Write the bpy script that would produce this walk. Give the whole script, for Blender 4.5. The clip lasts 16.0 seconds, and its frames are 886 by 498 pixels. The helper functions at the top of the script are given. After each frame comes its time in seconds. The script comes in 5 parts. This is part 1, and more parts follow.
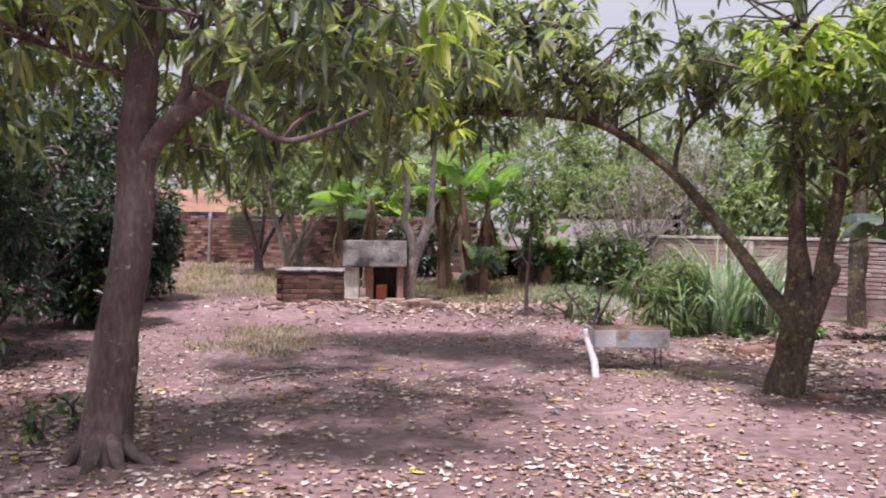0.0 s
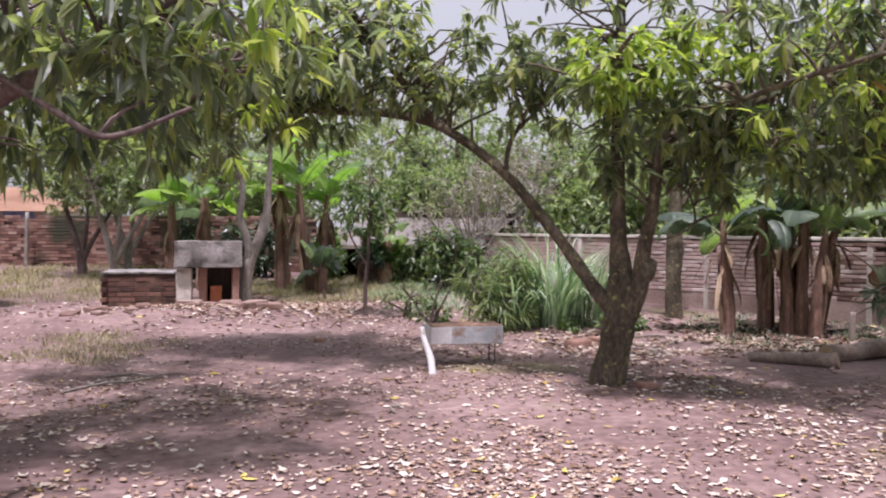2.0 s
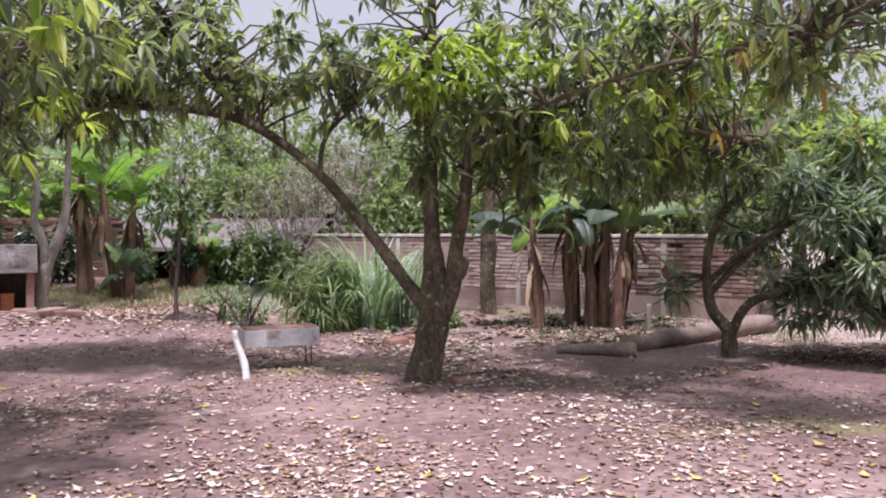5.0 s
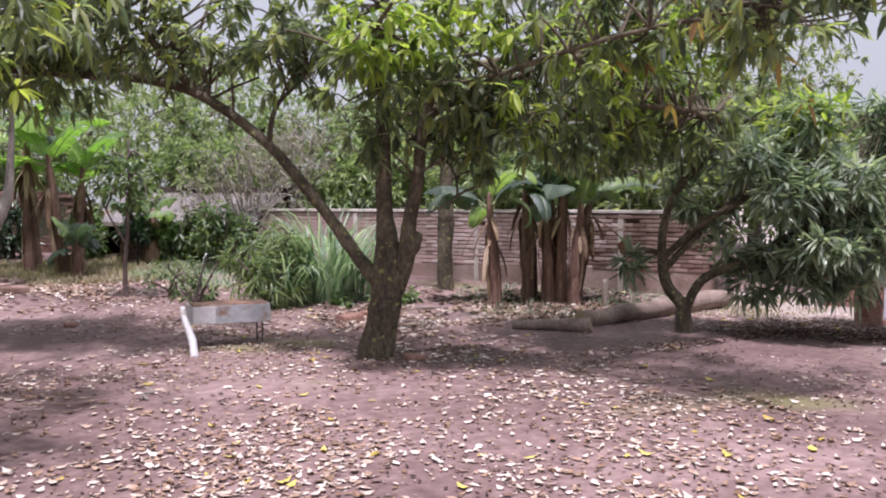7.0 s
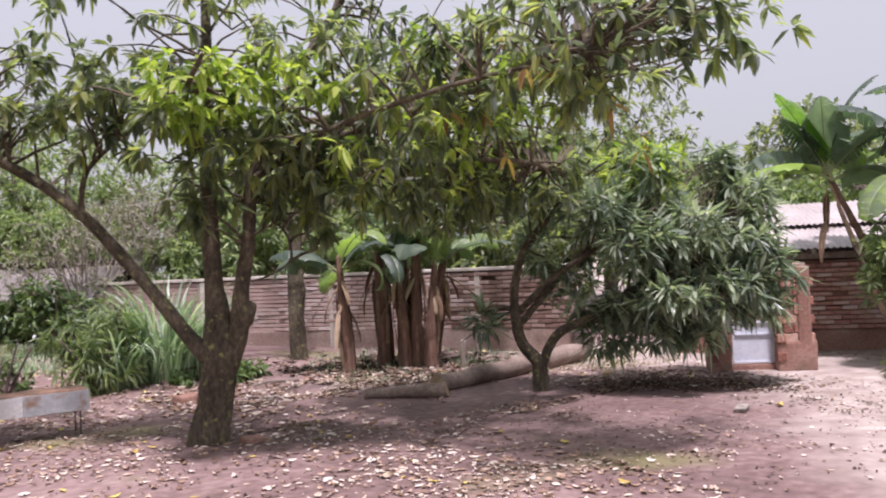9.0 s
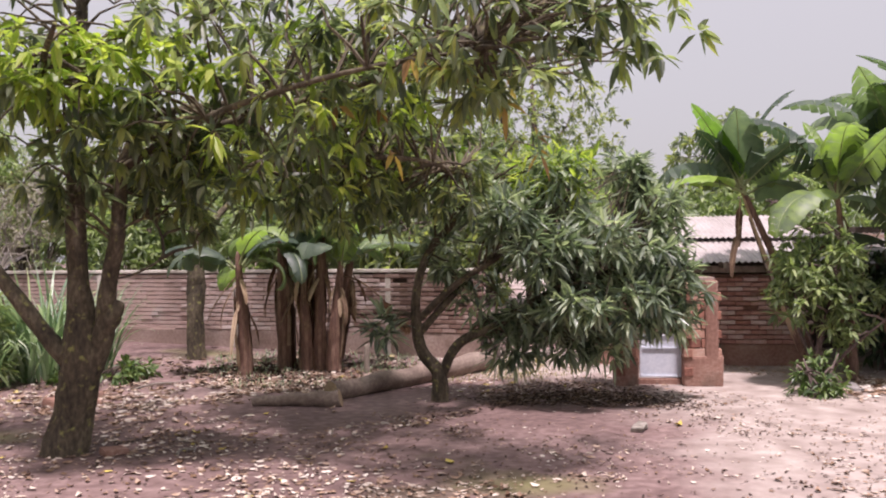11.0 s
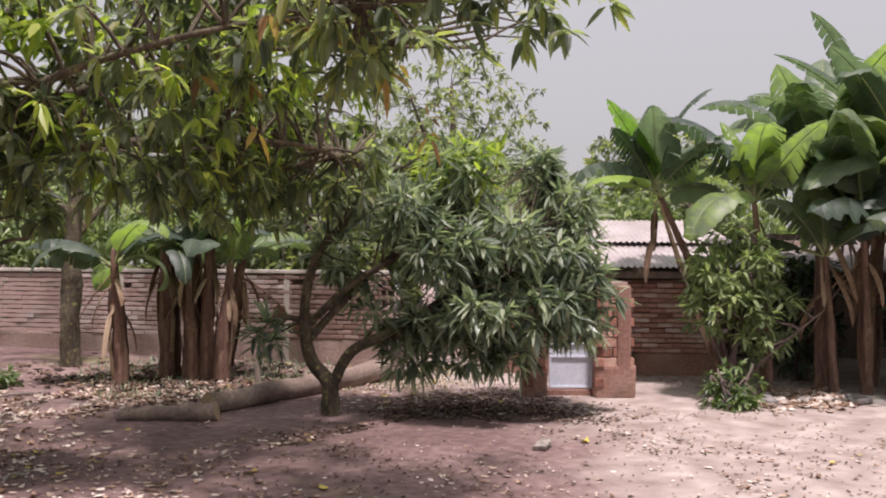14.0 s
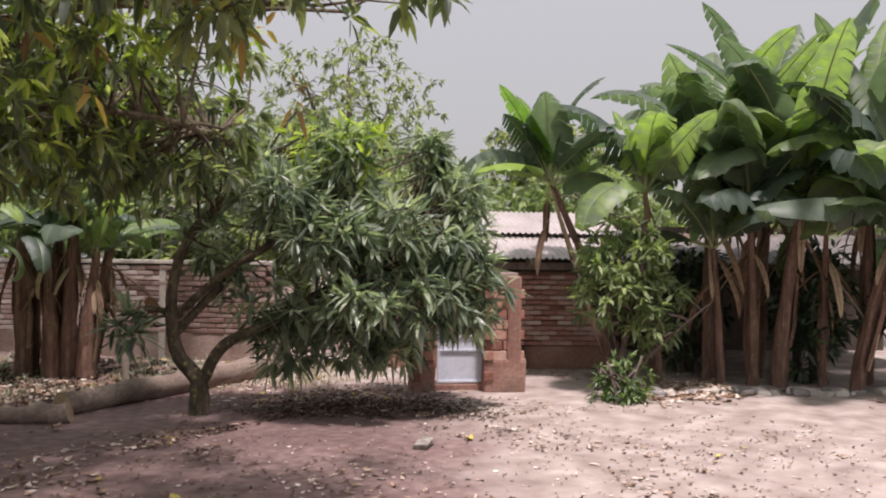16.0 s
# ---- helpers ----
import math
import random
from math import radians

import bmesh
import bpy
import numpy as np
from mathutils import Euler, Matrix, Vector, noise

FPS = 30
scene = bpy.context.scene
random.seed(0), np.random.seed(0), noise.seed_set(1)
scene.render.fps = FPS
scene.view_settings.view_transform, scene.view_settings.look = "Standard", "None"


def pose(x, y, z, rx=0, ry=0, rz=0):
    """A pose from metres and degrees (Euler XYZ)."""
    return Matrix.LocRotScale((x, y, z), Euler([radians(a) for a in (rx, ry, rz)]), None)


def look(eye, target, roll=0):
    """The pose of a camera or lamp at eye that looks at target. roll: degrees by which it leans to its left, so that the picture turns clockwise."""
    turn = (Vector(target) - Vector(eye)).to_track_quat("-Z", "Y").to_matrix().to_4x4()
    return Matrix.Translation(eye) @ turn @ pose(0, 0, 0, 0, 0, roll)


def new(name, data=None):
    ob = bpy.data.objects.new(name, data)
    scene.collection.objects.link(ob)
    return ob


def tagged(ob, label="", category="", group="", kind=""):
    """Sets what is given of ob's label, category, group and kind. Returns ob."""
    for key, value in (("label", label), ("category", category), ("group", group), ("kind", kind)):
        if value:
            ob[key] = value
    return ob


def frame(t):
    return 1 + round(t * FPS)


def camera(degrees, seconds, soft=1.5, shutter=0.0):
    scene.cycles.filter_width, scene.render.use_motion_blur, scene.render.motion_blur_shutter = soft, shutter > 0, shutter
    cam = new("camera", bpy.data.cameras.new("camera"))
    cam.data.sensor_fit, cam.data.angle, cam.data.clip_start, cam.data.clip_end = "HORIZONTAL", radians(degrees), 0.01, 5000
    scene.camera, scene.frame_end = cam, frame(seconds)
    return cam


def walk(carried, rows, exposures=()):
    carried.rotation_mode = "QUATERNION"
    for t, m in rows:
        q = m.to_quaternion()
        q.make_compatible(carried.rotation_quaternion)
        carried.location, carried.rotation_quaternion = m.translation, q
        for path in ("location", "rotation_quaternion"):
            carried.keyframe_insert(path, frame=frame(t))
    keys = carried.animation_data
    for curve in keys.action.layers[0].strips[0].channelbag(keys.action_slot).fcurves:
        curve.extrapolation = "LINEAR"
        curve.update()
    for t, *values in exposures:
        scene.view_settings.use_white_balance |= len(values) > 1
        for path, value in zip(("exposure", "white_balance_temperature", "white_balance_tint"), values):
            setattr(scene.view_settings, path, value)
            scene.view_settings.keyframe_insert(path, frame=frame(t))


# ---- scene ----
cam = camera(54.93, 16.0, soft=2.0, shutter=0.3)
PATH = [
    (0.0, pose(0.000, 0.000, 1.606, 88.57, 0, -9.54), 0.56),
    (0.5, pose(0.023, -0.003, 1.609, 89.01, 0, -12.43), 0.81),
    (1.0, pose(0.042, -0.004, 1.611, 88.97, 0, -14.93), 0.89),
    (1.5, pose(0.054, -0.003, 1.614, 89.15, 0, -18.03), 0.47),
    (2.0, pose(0.065, 0.000, 1.614, 88.55, 0, -20.13), 0.28),
    (2.5, pose(0.074, 0.004, 1.614, 88.12, 0, -24.20), 0.32),
    (3.0, pose(0.087, -0.004, 1.611, 87.47, 0, -26.47), 1.08),
    (3.5, pose(0.106, -0.014, 1.609, 87.11, 0, -30.04), 1.14),
    (4.0, pose(0.118, -0.018, 1.615, 88.57, 0, -30.45), 0.32),
    (4.5, pose(0.134, -0.013, 1.614, 88.82, 0, -31.29), 0.02),
    (7.0, pose(0.310, 0.070, 1.589, 86.97, 0, -34.55), 0.02),
    (7.5, pose(0.402, 0.119, 1.588, 88.26, 0, -37.08), 1.29),
    (8.0, pose(0.526, 0.189, 1.592, 89.12, 0, -37.99), 1.90),
    (8.5, pose(0.684, 0.259, 1.586, 90.28, 0, -40.36), 0.26),
    (9.0, pose(0.862, 0.315, 1.586, 90.93, 0, -43.36), -2.54),
    (9.5, pose(1.031, 0.350, 1.588, 88.91, 0, -46.41), -0.99),
    (11.8, pose(1.711, 0.429, 1.661, 91.23, 0, -47.85), -0.70),
    (12.0, pose(1.766, 0.456, 1.665, 90.87, 0, -47.97), -0.98),
    (12.5, pose(1.890, 0.583, 1.628, 92.64, 0, -50.90), 0.18),
    (13.0, pose(2.031, 0.620, 1.609, 91.86, 0, -52.96), 1.02),
    (13.5, pose(2.174, 0.651, 1.594, 91.98, 0, -54.13), 0.56),
    (14.0, pose(2.316, 0.682, 1.577, 91.05, 0, -52.72), 0.34),
    (14.5, pose(2.445, 0.711, 1.557, 90.56, 0, -53.28), 0.94),
    (15.0, pose(2.567, 0.736, 1.543, 90.94, 0, -56.35), 0.60),
    (15.5, pose(2.686, 0.760, 1.528, 89.13, 0, -58.21), 1.03),
    (16.0, pose(2.823, 0.793, 1.511, 90.79, 0, -59.23), 0.63),
]
walk(cam, [(t, m @ pose(0, 0, 0, 0, 0, lean)) for t, m, lean in PATH], exposures=[(0.0, 0.52, 6000, 29), (7.0, 0.50, 5850, 28), (9.0, 0.52, 6050, 29), (12.0, 0.42, 6450, 30), (16.0, 0.28, 6420, 24)])

# ---- world and sun ----
SUN_EL, SUN_AZ = radians(74), radians(215)      # azimuth clockwise from +y
world = bpy.data.worlds.new("world")
scene.world = world
world.use_nodes = True
wn, wl = world.node_tree.nodes, world.node_tree.links
sky = wn.new("ShaderNodeTexSky")
sky.sky_type, sky.sun_disc = "NISHITA", False
sky.sun_elevation, sky.sun_rotation = SUN_EL, SUN_AZ
sky.air_density, sky.dust_density, sky.ozone_density = 1.0, 6.0, 1.0
haze = wn.new("ShaderNodeMixRGB")
haze.inputs[0].default_value = 0.75
haze.inputs[2].default_value = (7.0, 7.3, 6.8, 1)
wl.new(sky.outputs[0], haze.inputs[1])
# a bright thin overcast veil, a little stronger overhead
coord, axes = wn.new("ShaderNodeTexCoord"), wn.new("ShaderNodeSeparateXYZ")
wl.new(coord.outputs["Generated"], axes.inputs[0])
grade = wn.new("ShaderNodeMapRange")
grade.inputs["To Min"].default_value, grade.inputs["To Max"].default_value = 0.70, 1.05
wl.new(axes.outputs["Z"], grade.inputs["Value"])
veil = wn.new("ShaderNodeMixRGB")
veil.blend_type = "MULTIPLY"
veil.inputs[0].default_value = 1
wl.new(haze.outputs[0], veil.inputs[1])
wl.new(grade.outputs[0], veil.inputs[2])
wl.new(veil.outputs[0], wn["Background"].inputs[0])
wn["Background"].inputs[1].default_value = 0.10

lamp = bpy.data.lights.new("sun", "SUN")
lamp.energy, lamp.angle, lamp.color = 4.4, radians(5.0), (1.0, 0.95, 0.88)
sun = new("sun", lamp)
sd = Vector((math.sin(SUN_AZ) * math.cos(SUN_EL), math.cos(SUN_AZ) * math.cos(SUN_EL), math.sin(SUN_EL)))
sun.matrix_basis = look(sd * 60, (0, 0, 0))


# ---- materials ----
def nodes_of(name):
    m = bpy.data.materials.new(name)
    m.use_nodes = True
    return m, m.node_tree.nodes, m.node_tree.links, m.node_tree.nodes["Principled BSDF"]


def ramp(nt, stops):
    r = nt.new("ShaderNodeValToRGB")
    els = r.color_ramp.elements
    els[0].position, els[0].color = stops[0][0], (*stops[0][1], 1)
    els[1].position, els[1].color = stops[-1][0], (*stops[-1][1], 1)
    for p, c in stops[1:-1]:
        e = els.new(p)
        e.color = (*c, 1)
    return r


def surface(name, stops, scale=3.0, fine=40.0, rough=0.9, bump=0.3, stretch=(1, 1, 1), per="", stain=None, dist=0.02):
    """Two scales of noise through a colour ramp, with bump; per: 'object' or 'island' adds a random shift."""
    m, nt, ln, b = nodes_of(name)
    tc = nt.new("ShaderNodeTexCoord")
    mp = nt.new("ShaderNodeMapping")
    mp.inputs["Scale"].default_value = stretch
    ln.new(tc.outputs["Object"], mp.inputs[0])
    big, small = nt.new("ShaderNodeTexNoise"), nt.new("ShaderNodeTexNoise")
    big.inputs["Scale"].default_value, small.inputs["Scale"].default_value = scale, fine
    big.inputs["Detail"].default_value, small.inputs["Detail"].default_value = 6, 8
    for n in (big, small):
        ln.new(mp.outputs[0], n.inputs["Vector"])
    mix = nt.new("ShaderNodeMath")
    mix.operation = "MULTIPLY_ADD"
    mix.inputs[1].default_value = 0.45
    ln.new(small.outputs["Fac"], mix.inputs[0])
    sc = nt.new("ShaderNodeMath")
    sc.operation = "MULTIPLY"
    sc.inputs[1].default_value = 0.55
    ln.new(big.outputs["Fac"], sc.inputs[0])
    ln.new(sc.outputs[0], mix.inputs[2])
    out = mix.outputs[0]
    if per:
        if per == "object":
            rnd = nt.new("ShaderNodeObjectInfo").outputs["Random"]
        else:
            rnd = nt.new("ShaderNodeNewGeometry").outputs["Random Per Island"]
        ad = nt.new("ShaderNodeMath")
        ad.operation = "MULTIPLY_ADD"
        ad.inputs[1].default_value = 0.5
        ln.new(rnd, ad.inputs[0])
        sub = nt.new("ShaderNodeMath")
        sub.operation = "SUBTRACT"
        sub.inputs[1].default_value = 0.25
        ln.new(out, sub.inputs[0])
        ln.new(sub.outputs[0], ad.inputs[2])
        out = ad.outputs[0]
    r = ramp(nt, stops)
    ln.new(out, r.inputs[0])
    col = r.outputs[0]
    if stain:
        sn = nt.new("ShaderNodeTexNoise")
        sn.inputs["Scale"].default_value, sn.inputs["Detail"].default_value = stain[1], 5
        ln.new(tc.outputs["Object"], sn.inputs["Vector"])
        sr = ramp(nt, [(stain[2], (0, 0, 0)), (stain[2] + 0.12, (1, 1, 1))])
        ln.new(sn.outputs["Fac"], sr.inputs[0])
        mx = nt.new("ShaderNodeMixRGB")
        mx.inputs[2].default_value = (*stain[0], 1)
        ln.new(sr.outputs[0], mx.inputs[0])
        ln.new(col, mx.inputs[1])
        col = mx.outputs[0]
    ln.new(col, b.inputs["Base Color"])
    b.inputs["Roughness"].default_value = rough
    bp = nt.new("ShaderNodeBump")
    bp.inputs["Strength"].default_value, bp.inputs["Distance"].default_value = bump, dist
    ln.new(mix.outputs[0], bp.inputs["Height"])
    ln.new(bp.outputs[0], b.inputs["Normal"])
    return m


def foliage(name, stops, rough=0.42, thin=0.3, per="island", patch=1.3):
    """Leaf: colour by the single leaf, gloss, and light let through."""
    m, nt, ln, b = nodes_of(name)
    if per == "island":
        rnd = nt.new("ShaderNodeNewGeometry").outputs["Random Per Island"]
    else:
        rnd = nt.new("ShaderNodeObjectInfo").outputs["Random"]
    tc = nt.new("ShaderNodeTexCoord")
    nz = nt.new("ShaderNodeTexNoise")
    nz.inputs["Scale"].default_value, nz.inputs["Detail"].default_value = patch, 3
    ln.new(tc.outputs["Object"], nz.inputs["Vector"])
    ad = nt.new("ShaderNodeMath")
    ad.operation = "MULTIPLY_ADD"
    ad.inputs[1].default_value = 0.7
    ln.new(nz.outputs["Fac"], ad.inputs[0])
    off = nt.new("ShaderNodeMath")
    off.operation = "MULTIPLY_ADD"
    off.inputs[1].default_value, off.inputs[2].default_value = 0.75, -0.22
    ln.new(rnd, off.inputs[0])
    ln.new(off.outputs[0], ad.inputs[2])
    r = ramp(nt, stops)
    ln.new(ad.outputs[0], r.inputs[0])
    ln.new(r.outputs[0], b.inputs["Base Color"])
    b.inputs["Roughness"].default_value = rough
    b.inputs["Specular IOR Level"].default_value = 0.7
    tr = nt.new("ShaderNodeBsdfTranslucent")
    br = nt.new("ShaderNodeMixRGB")
    br.blend_type = "MULTIPLY"
    br.inputs[0].default_value = 1
    br.inputs[2].default_value = (1.6, 1.8, 1.0, 1)
    ln.new(r.outputs[0], br.inputs[1])
    ln.new(br.outputs[0], tr.inputs[0])
    ms = nt.new("ShaderNodeMixShader")
    ms.inputs[0].default_value = thin
    ln.new(b.outputs[0], ms.inputs[1])
    ln.new(tr.outputs[0], ms.inputs[2])
    ln.new(ms.outputs[0], nt["Material Output"].inputs[0])
    return m


EARTH = surface("earth", [(0.30, (0.075, 0.044, 0.041)), (0.48, (0.16, 0.102, 0.095)), (0.62, (0.265, 0.182, 0.17)), (0.75, (0.38, 0.30, 0.28))],
                0.45, 9.0, 0.95, 0.6, stain=((0.16, 0.15, 0.06), 0.35, 0.60), dist=0.03)
# bare pale sand takes over towards the opening and the outhouse
en, el = EARTH.node_tree.nodes, EARTH.node_tree.links
sep, tcc = en.new("ShaderNodeSeparateXYZ"), en.new("ShaderNodeTexCoord")
el.new(tcc.outputs["Object"], sep.inputs[0])
mx1, mx2, nzs, edge = en.new("ShaderNodeMath"), en.new("ShaderNodeMath"), en.new("ShaderNodeTexNoise"), en.new("ShaderNodeMath")
mx1.operation = mx2.operation = edge.operation = "MULTIPLY_ADD"
mx1.inputs[1].default_value, mx1.inputs[2].default_value = 0.652, -0.652 * 5.9 + 0.758 * 2.5 - 1.6
mx2.inputs[1].default_value = -0.758
edge.inputs[1].default_value = 2.6
nzs.inputs["Scale"].default_value, nzs.inputs["Detail"].default_value = 0.8, 6
el.new(sep.outputs["X"], mx1.inputs[0])
el.new(sep.outputs["Y"], mx2.inputs[0])
el.new(mx1.outputs[0], mx2.inputs[2])
el.new(tcc.outputs["Object"], nzs.inputs["Vector"])
el.new(nzs.outputs["Fac"], edge.inputs[0])
el.new(mx2.outputs[0], edge.inputs[2])
clampn = en.new("ShaderNodeMapRange")
clampn.interpolation_type = "SMOOTHSTEP"
clampn.inputs["From Min"].default_value, clampn.inputs["From Max"].default_value = -0.3, 1.1
el.new(edge.outputs[0], clampn.inputs["Value"])
far_patch, reach, either = en.new("ShaderNodeVectorMath"), en.new("ShaderNodeMapRange"), en.new("ShaderNodeMath")
far_patch.operation, either.operation = "DISTANCE", "MAXIMUM"
far_patch.inputs[1].default_value = (12.4, 8.2, 0.0)
reach.interpolation_type = "SMOOTHSTEP"
for key, value in (("From Min", 1.0), ("From Max", 2.6), ("To Min", 1.0), ("To Max", 0.0)):
    reach.inputs[key].default_value = value
el.new(tcc.outputs["Object"], far_patch.inputs[0])
el.new(far_patch.outputs["Value"], reach.inputs["Value"])
el.new(reach.outputs[0], either.inputs[0])
el.new(clampn.outputs[0], either.inputs[1])
sandy, grain = en.new("ShaderNodeMixRGB"), en.new("ShaderNodeTexNoise")
grain.inputs["Scale"].default_value, grain.inputs["Detail"].default_value = 3.0, 9
el.new(tcc.outputs["Object"], grain.inputs["Vector"])
sand = ramp(en, [(0.3, (0.22, 0.172, 0.15)), (0.5, (0.32, 0.262, 0.235)), (0.7, (0.43, 0.37, 0.335))])
el.new(grain.outputs["Fac"], sand.inputs[0])
pb = en["Principled BSDF"]
el.new(pb.inputs["Base Color"].links[0].from_socket, sandy.inputs[1])
el.new(sand.outputs[0], sandy.inputs[2])
el.new(either.outputs[0], sandy.inputs[0])
el.new(sandy.outputs[0], pb.inputs["Base Color"])
LITTER = surface("dry_leaf", [(0.25, (0.16, 0.09, 0.05)), (0.45, (0.35, 0.235, 0.165)), (0.62, (0.50, 0.415, 0.345)), (0.8, (0.68, 0.62, 0.55))], 1.0, 20, 0.8, 0.1, per="island")
# dark leaf for ordinary crumbs and for litter that stands in for ground shade
LITTER_DARK = surface("rotting_and_shade_leaf", [(0.3, (0.035, 0.020, 0.015)), (0.55, (0.10, 0.060, 0.045)), (0.75, (0.22, 0.145, 0.10))], 1.0, 20, 0.9, 0.1, per="island")
LITTER_Y = surface("yellow_leaf", [(0.3, (0.35, 0.25, 0.05)), (0.7, (0.62, 0.52, 0.12))], 1.0, 20, 0.7, 0.1, per="island")
BARK = surface("mango_bark", [(0.3, (0.045, 0.030, 0.027)), (0.5, (0.11, 0.078, 0.07)), (0.68, (0.21, 0.16, 0.145))], 4, 30, 0.95, 0.9, (1, 1, 0.35),
               stain=((0.42, 0.40, 0.36), 14, 0.66), dist=0.03)
BARK_MOSS = surface("mossy_bark", [(0.32, (0.022, 0.017, 0.013)), (0.5, (0.085, 0.068, 0.045)), (0.68, (0.20, 0.165, 0.11))], 5, 34, 0.95, 1.0, (1, 1, 0.5),
                    stain=((0.25, 0.25, 0.085), 17, 0.60), dist=0.04)
BARK_PALE = surface("pale_bark", [(0.3, (0.10, 0.085, 0.07)), (0.5, (0.26, 0.23, 0.20)), (0.7, (0.45, 0.42, 0.38))], 4, 30, 0.9, 0.6, (1, 1, 0.4))
LOGBARK = surface("log_bark", [(0.3, (0.12, 0.08, 0.065)), (0.5, (0.22, 0.165, 0.135)), (0.7, (0.36, 0.29, 0.24))], 3, 25, 0.9, 0.8)
CUTWOOD = surface("cut_wood", [(0.3, (0.25, 0.17, 0.10)), (0.7, (0.50, 0.38, 0.25))], 6, 40, 0.85, 0.3)
BRICK = surface("burnt_brick", [(0.2, (0.15, 0.06, 0.045)), (0.45, (0.31, 0.14, 0.10)), (0.6, (0.42, 0.23, 0.17)), (0.8, (0.52, 0.36, 0.29))], 5, 45, 0.92, 0.5, per="object", dist=0.01)
BRICK_J = surface("weathered_brick", [(0.2, (0.07, 0.035, 0.028)), (0.45, (0.17, 0.085, 0.065)), (0.65, (0.27, 0.155, 0.12)), (0.8, (0.38, 0.27, 0.22))], 0.7, 30, 0.92, 0.5, per="island",
                  stain=((0.045, 0.045, 0.026), 0.6, 0.45), dist=0.01)
BRICK_DARK = surface("mossy_dark_brick", [(0.2, (0.035, 0.02, 0.016)), (0.5, (0.11, 0.052, 0.038)), (0.75, (0.22, 0.115, 0.085))], 3, 40, 0.92, 0.5, per="object", stain=((0.06, 0.055, 0.03), 3, 0.55), dist=0.01)
BRICK_PINK = surface("pink_brick", [(0.2, (0.37, 0.255, 0.225)), (0.42, (0.44, 0.325, 0.295)), (0.6, (0.50, 0.385, 0.355)), (0.8, (0.60, 0.51, 0.49))], 5, 45, 0.92, 0.5, per="object", stain=((0.42, 0.38, 0.37), 1.6, 0.60), dist=0.01)
# muddy rubble colour, also the shaded copy of the pink wall brick
BRICK_SOIL_SHADE = surface("soiled_and_shaded_brick", [(0.2, (0.13, 0.075, 0.06)), (0.5, (0.22, 0.14, 0.115)), (0.8, (0.34, 0.255, 0.225))], 5, 45, 0.92, 0.5, per="object", stain=((0.17, 0.10, 0.075), 1.6, 0.52), dist=0.01)
BRICK_ROSE = surface("rose_brick", [(0.2, (0.24, 0.10, 0.08)), (0.42, (0.36, 0.19, 0.155)), (0.6, (0.44, 0.28, 0.24)), (0.8, (0.54, 0.44, 0.41))], 5, 45, 0.92, 0.5, per="object", stain=((0.46, 0.41, 0.39), 2.2, 0.58), dist=0.01)
MORTAR = surface("mortar", [(0.3, (0.24, 0.17, 0.145)), (0.7, (0.44, 0.36, 0.32))], 3, 40, 0.95, 0.5)
JOINT = surface("deep_joint", [(0.3, (0.10, 0.065, 0.055)), (0.7, (0.20, 0.145, 0.125))], 3, 40, 0.95, 0.5)
MUD = surface("mud_render", [(0.3, (0.17, 0.082, 0.06)), (0.5, (0.275, 0.15, 0.115)), (0.7, (0.37, 0.25, 0.20))], 1.6, 25, 0.95, 0.5, stain=((0.09, 0.07, 0.05), 1.1, 0.6))
MUD_DARK = surface("mossy_mud", [(0.3, (0.03, 0.022, 0.017)), (0.5, (0.095, 0.052, 0.038)), (0.7, (0.21, 0.115, 0.085))], 2.2, 25, 0.95, 0.6, stain=((0.04, 0.038, 0.022), 1.8, 0.52))
MUD_SPLASH = surface("splashed_foot", [(0.3, (0.19, 0.125, 0.10)), (0.5, (0.285, 0.205, 0.175)), (0.7, (0.39, 0.31, 0.275))], 1.6, 25, 0.95, 0.5, stain=((0.13, 0.085, 0.065), 0.9, 0.58))
CONCRETE = surface("old_concrete", [(0.3, (0.11, 0.10, 0.092)), (0.5, (0.235, 0.215, 0.205)), (0.68, (0.44, 0.42, 0.41))], 3.2, 30, 0.92, 0.5, stain=((0.055, 0.05, 0.045), 2.6, 0.50))
CEMENT = surface("pale_render", [(0.3, (0.35, 0.31, 0.27)), (0.7, (0.66, 0.61, 0.55))], 3, 30, 0.9, 0.4, stain=((0.22, 0.18, 0.15), 4, 0.58))
TIN = surface("tin_roof", [(0.3, (0.26, 0.22, 0.21)), (0.5, (0.42, 0.375, 0.365)), (0.7, (0.56, 0.51, 0.50))], 1.2, 20, 0.5, 0.15, stain=((0.30, 0.15, 0.09), 1.0, 0.62))
RUST_ROOF = surface("rusty_roof", [(0.3, (0.17, 0.085, 0.055)), (0.5, (0.29, 0.165, 0.11)), (0.7, (0.40, 0.27, 0.19))], 1.0, 20, 0.75, 0.2)
WOOD = surface("grey_timber", [(0.3, (0.13, 0.10, 0.08)), (0.5, (0.24, 0.20, 0.165)), (0.7, (0.36, 0.31, 0.27))], 4, 30, 0.9, 0.5, (4, 4, 0.6))
# near-black wood: thin legs and posts, also backings that stand in for shade
DARK_WOOD_SHADE = surface("dark_timber_shade", [(0.3, (0.03, 0.022, 0.018)), (0.7, (0.10, 0.075, 0.06))], 4, 30, 0.9, 0.5, (4, 4, 0.6))
WHITE_PAINT = surface("white_paint", [(0.3, (0.52, 0.51, 0.52)), (0.6, (0.78, 0.77, 0.78))], 5, 35, 0.6, 0.2, stain=((0.40, 0.33, 0.28), 7, 0.62))
GALV = surface("galvanised_sheet", [(0.3, (0.30, 0.31, 0.33)), (0.6, (0.48, 0.49, 0.51))], 4, 30, 0.5, 0.15, stain=((0.30, 0.19, 0.13), 5, 0.55))
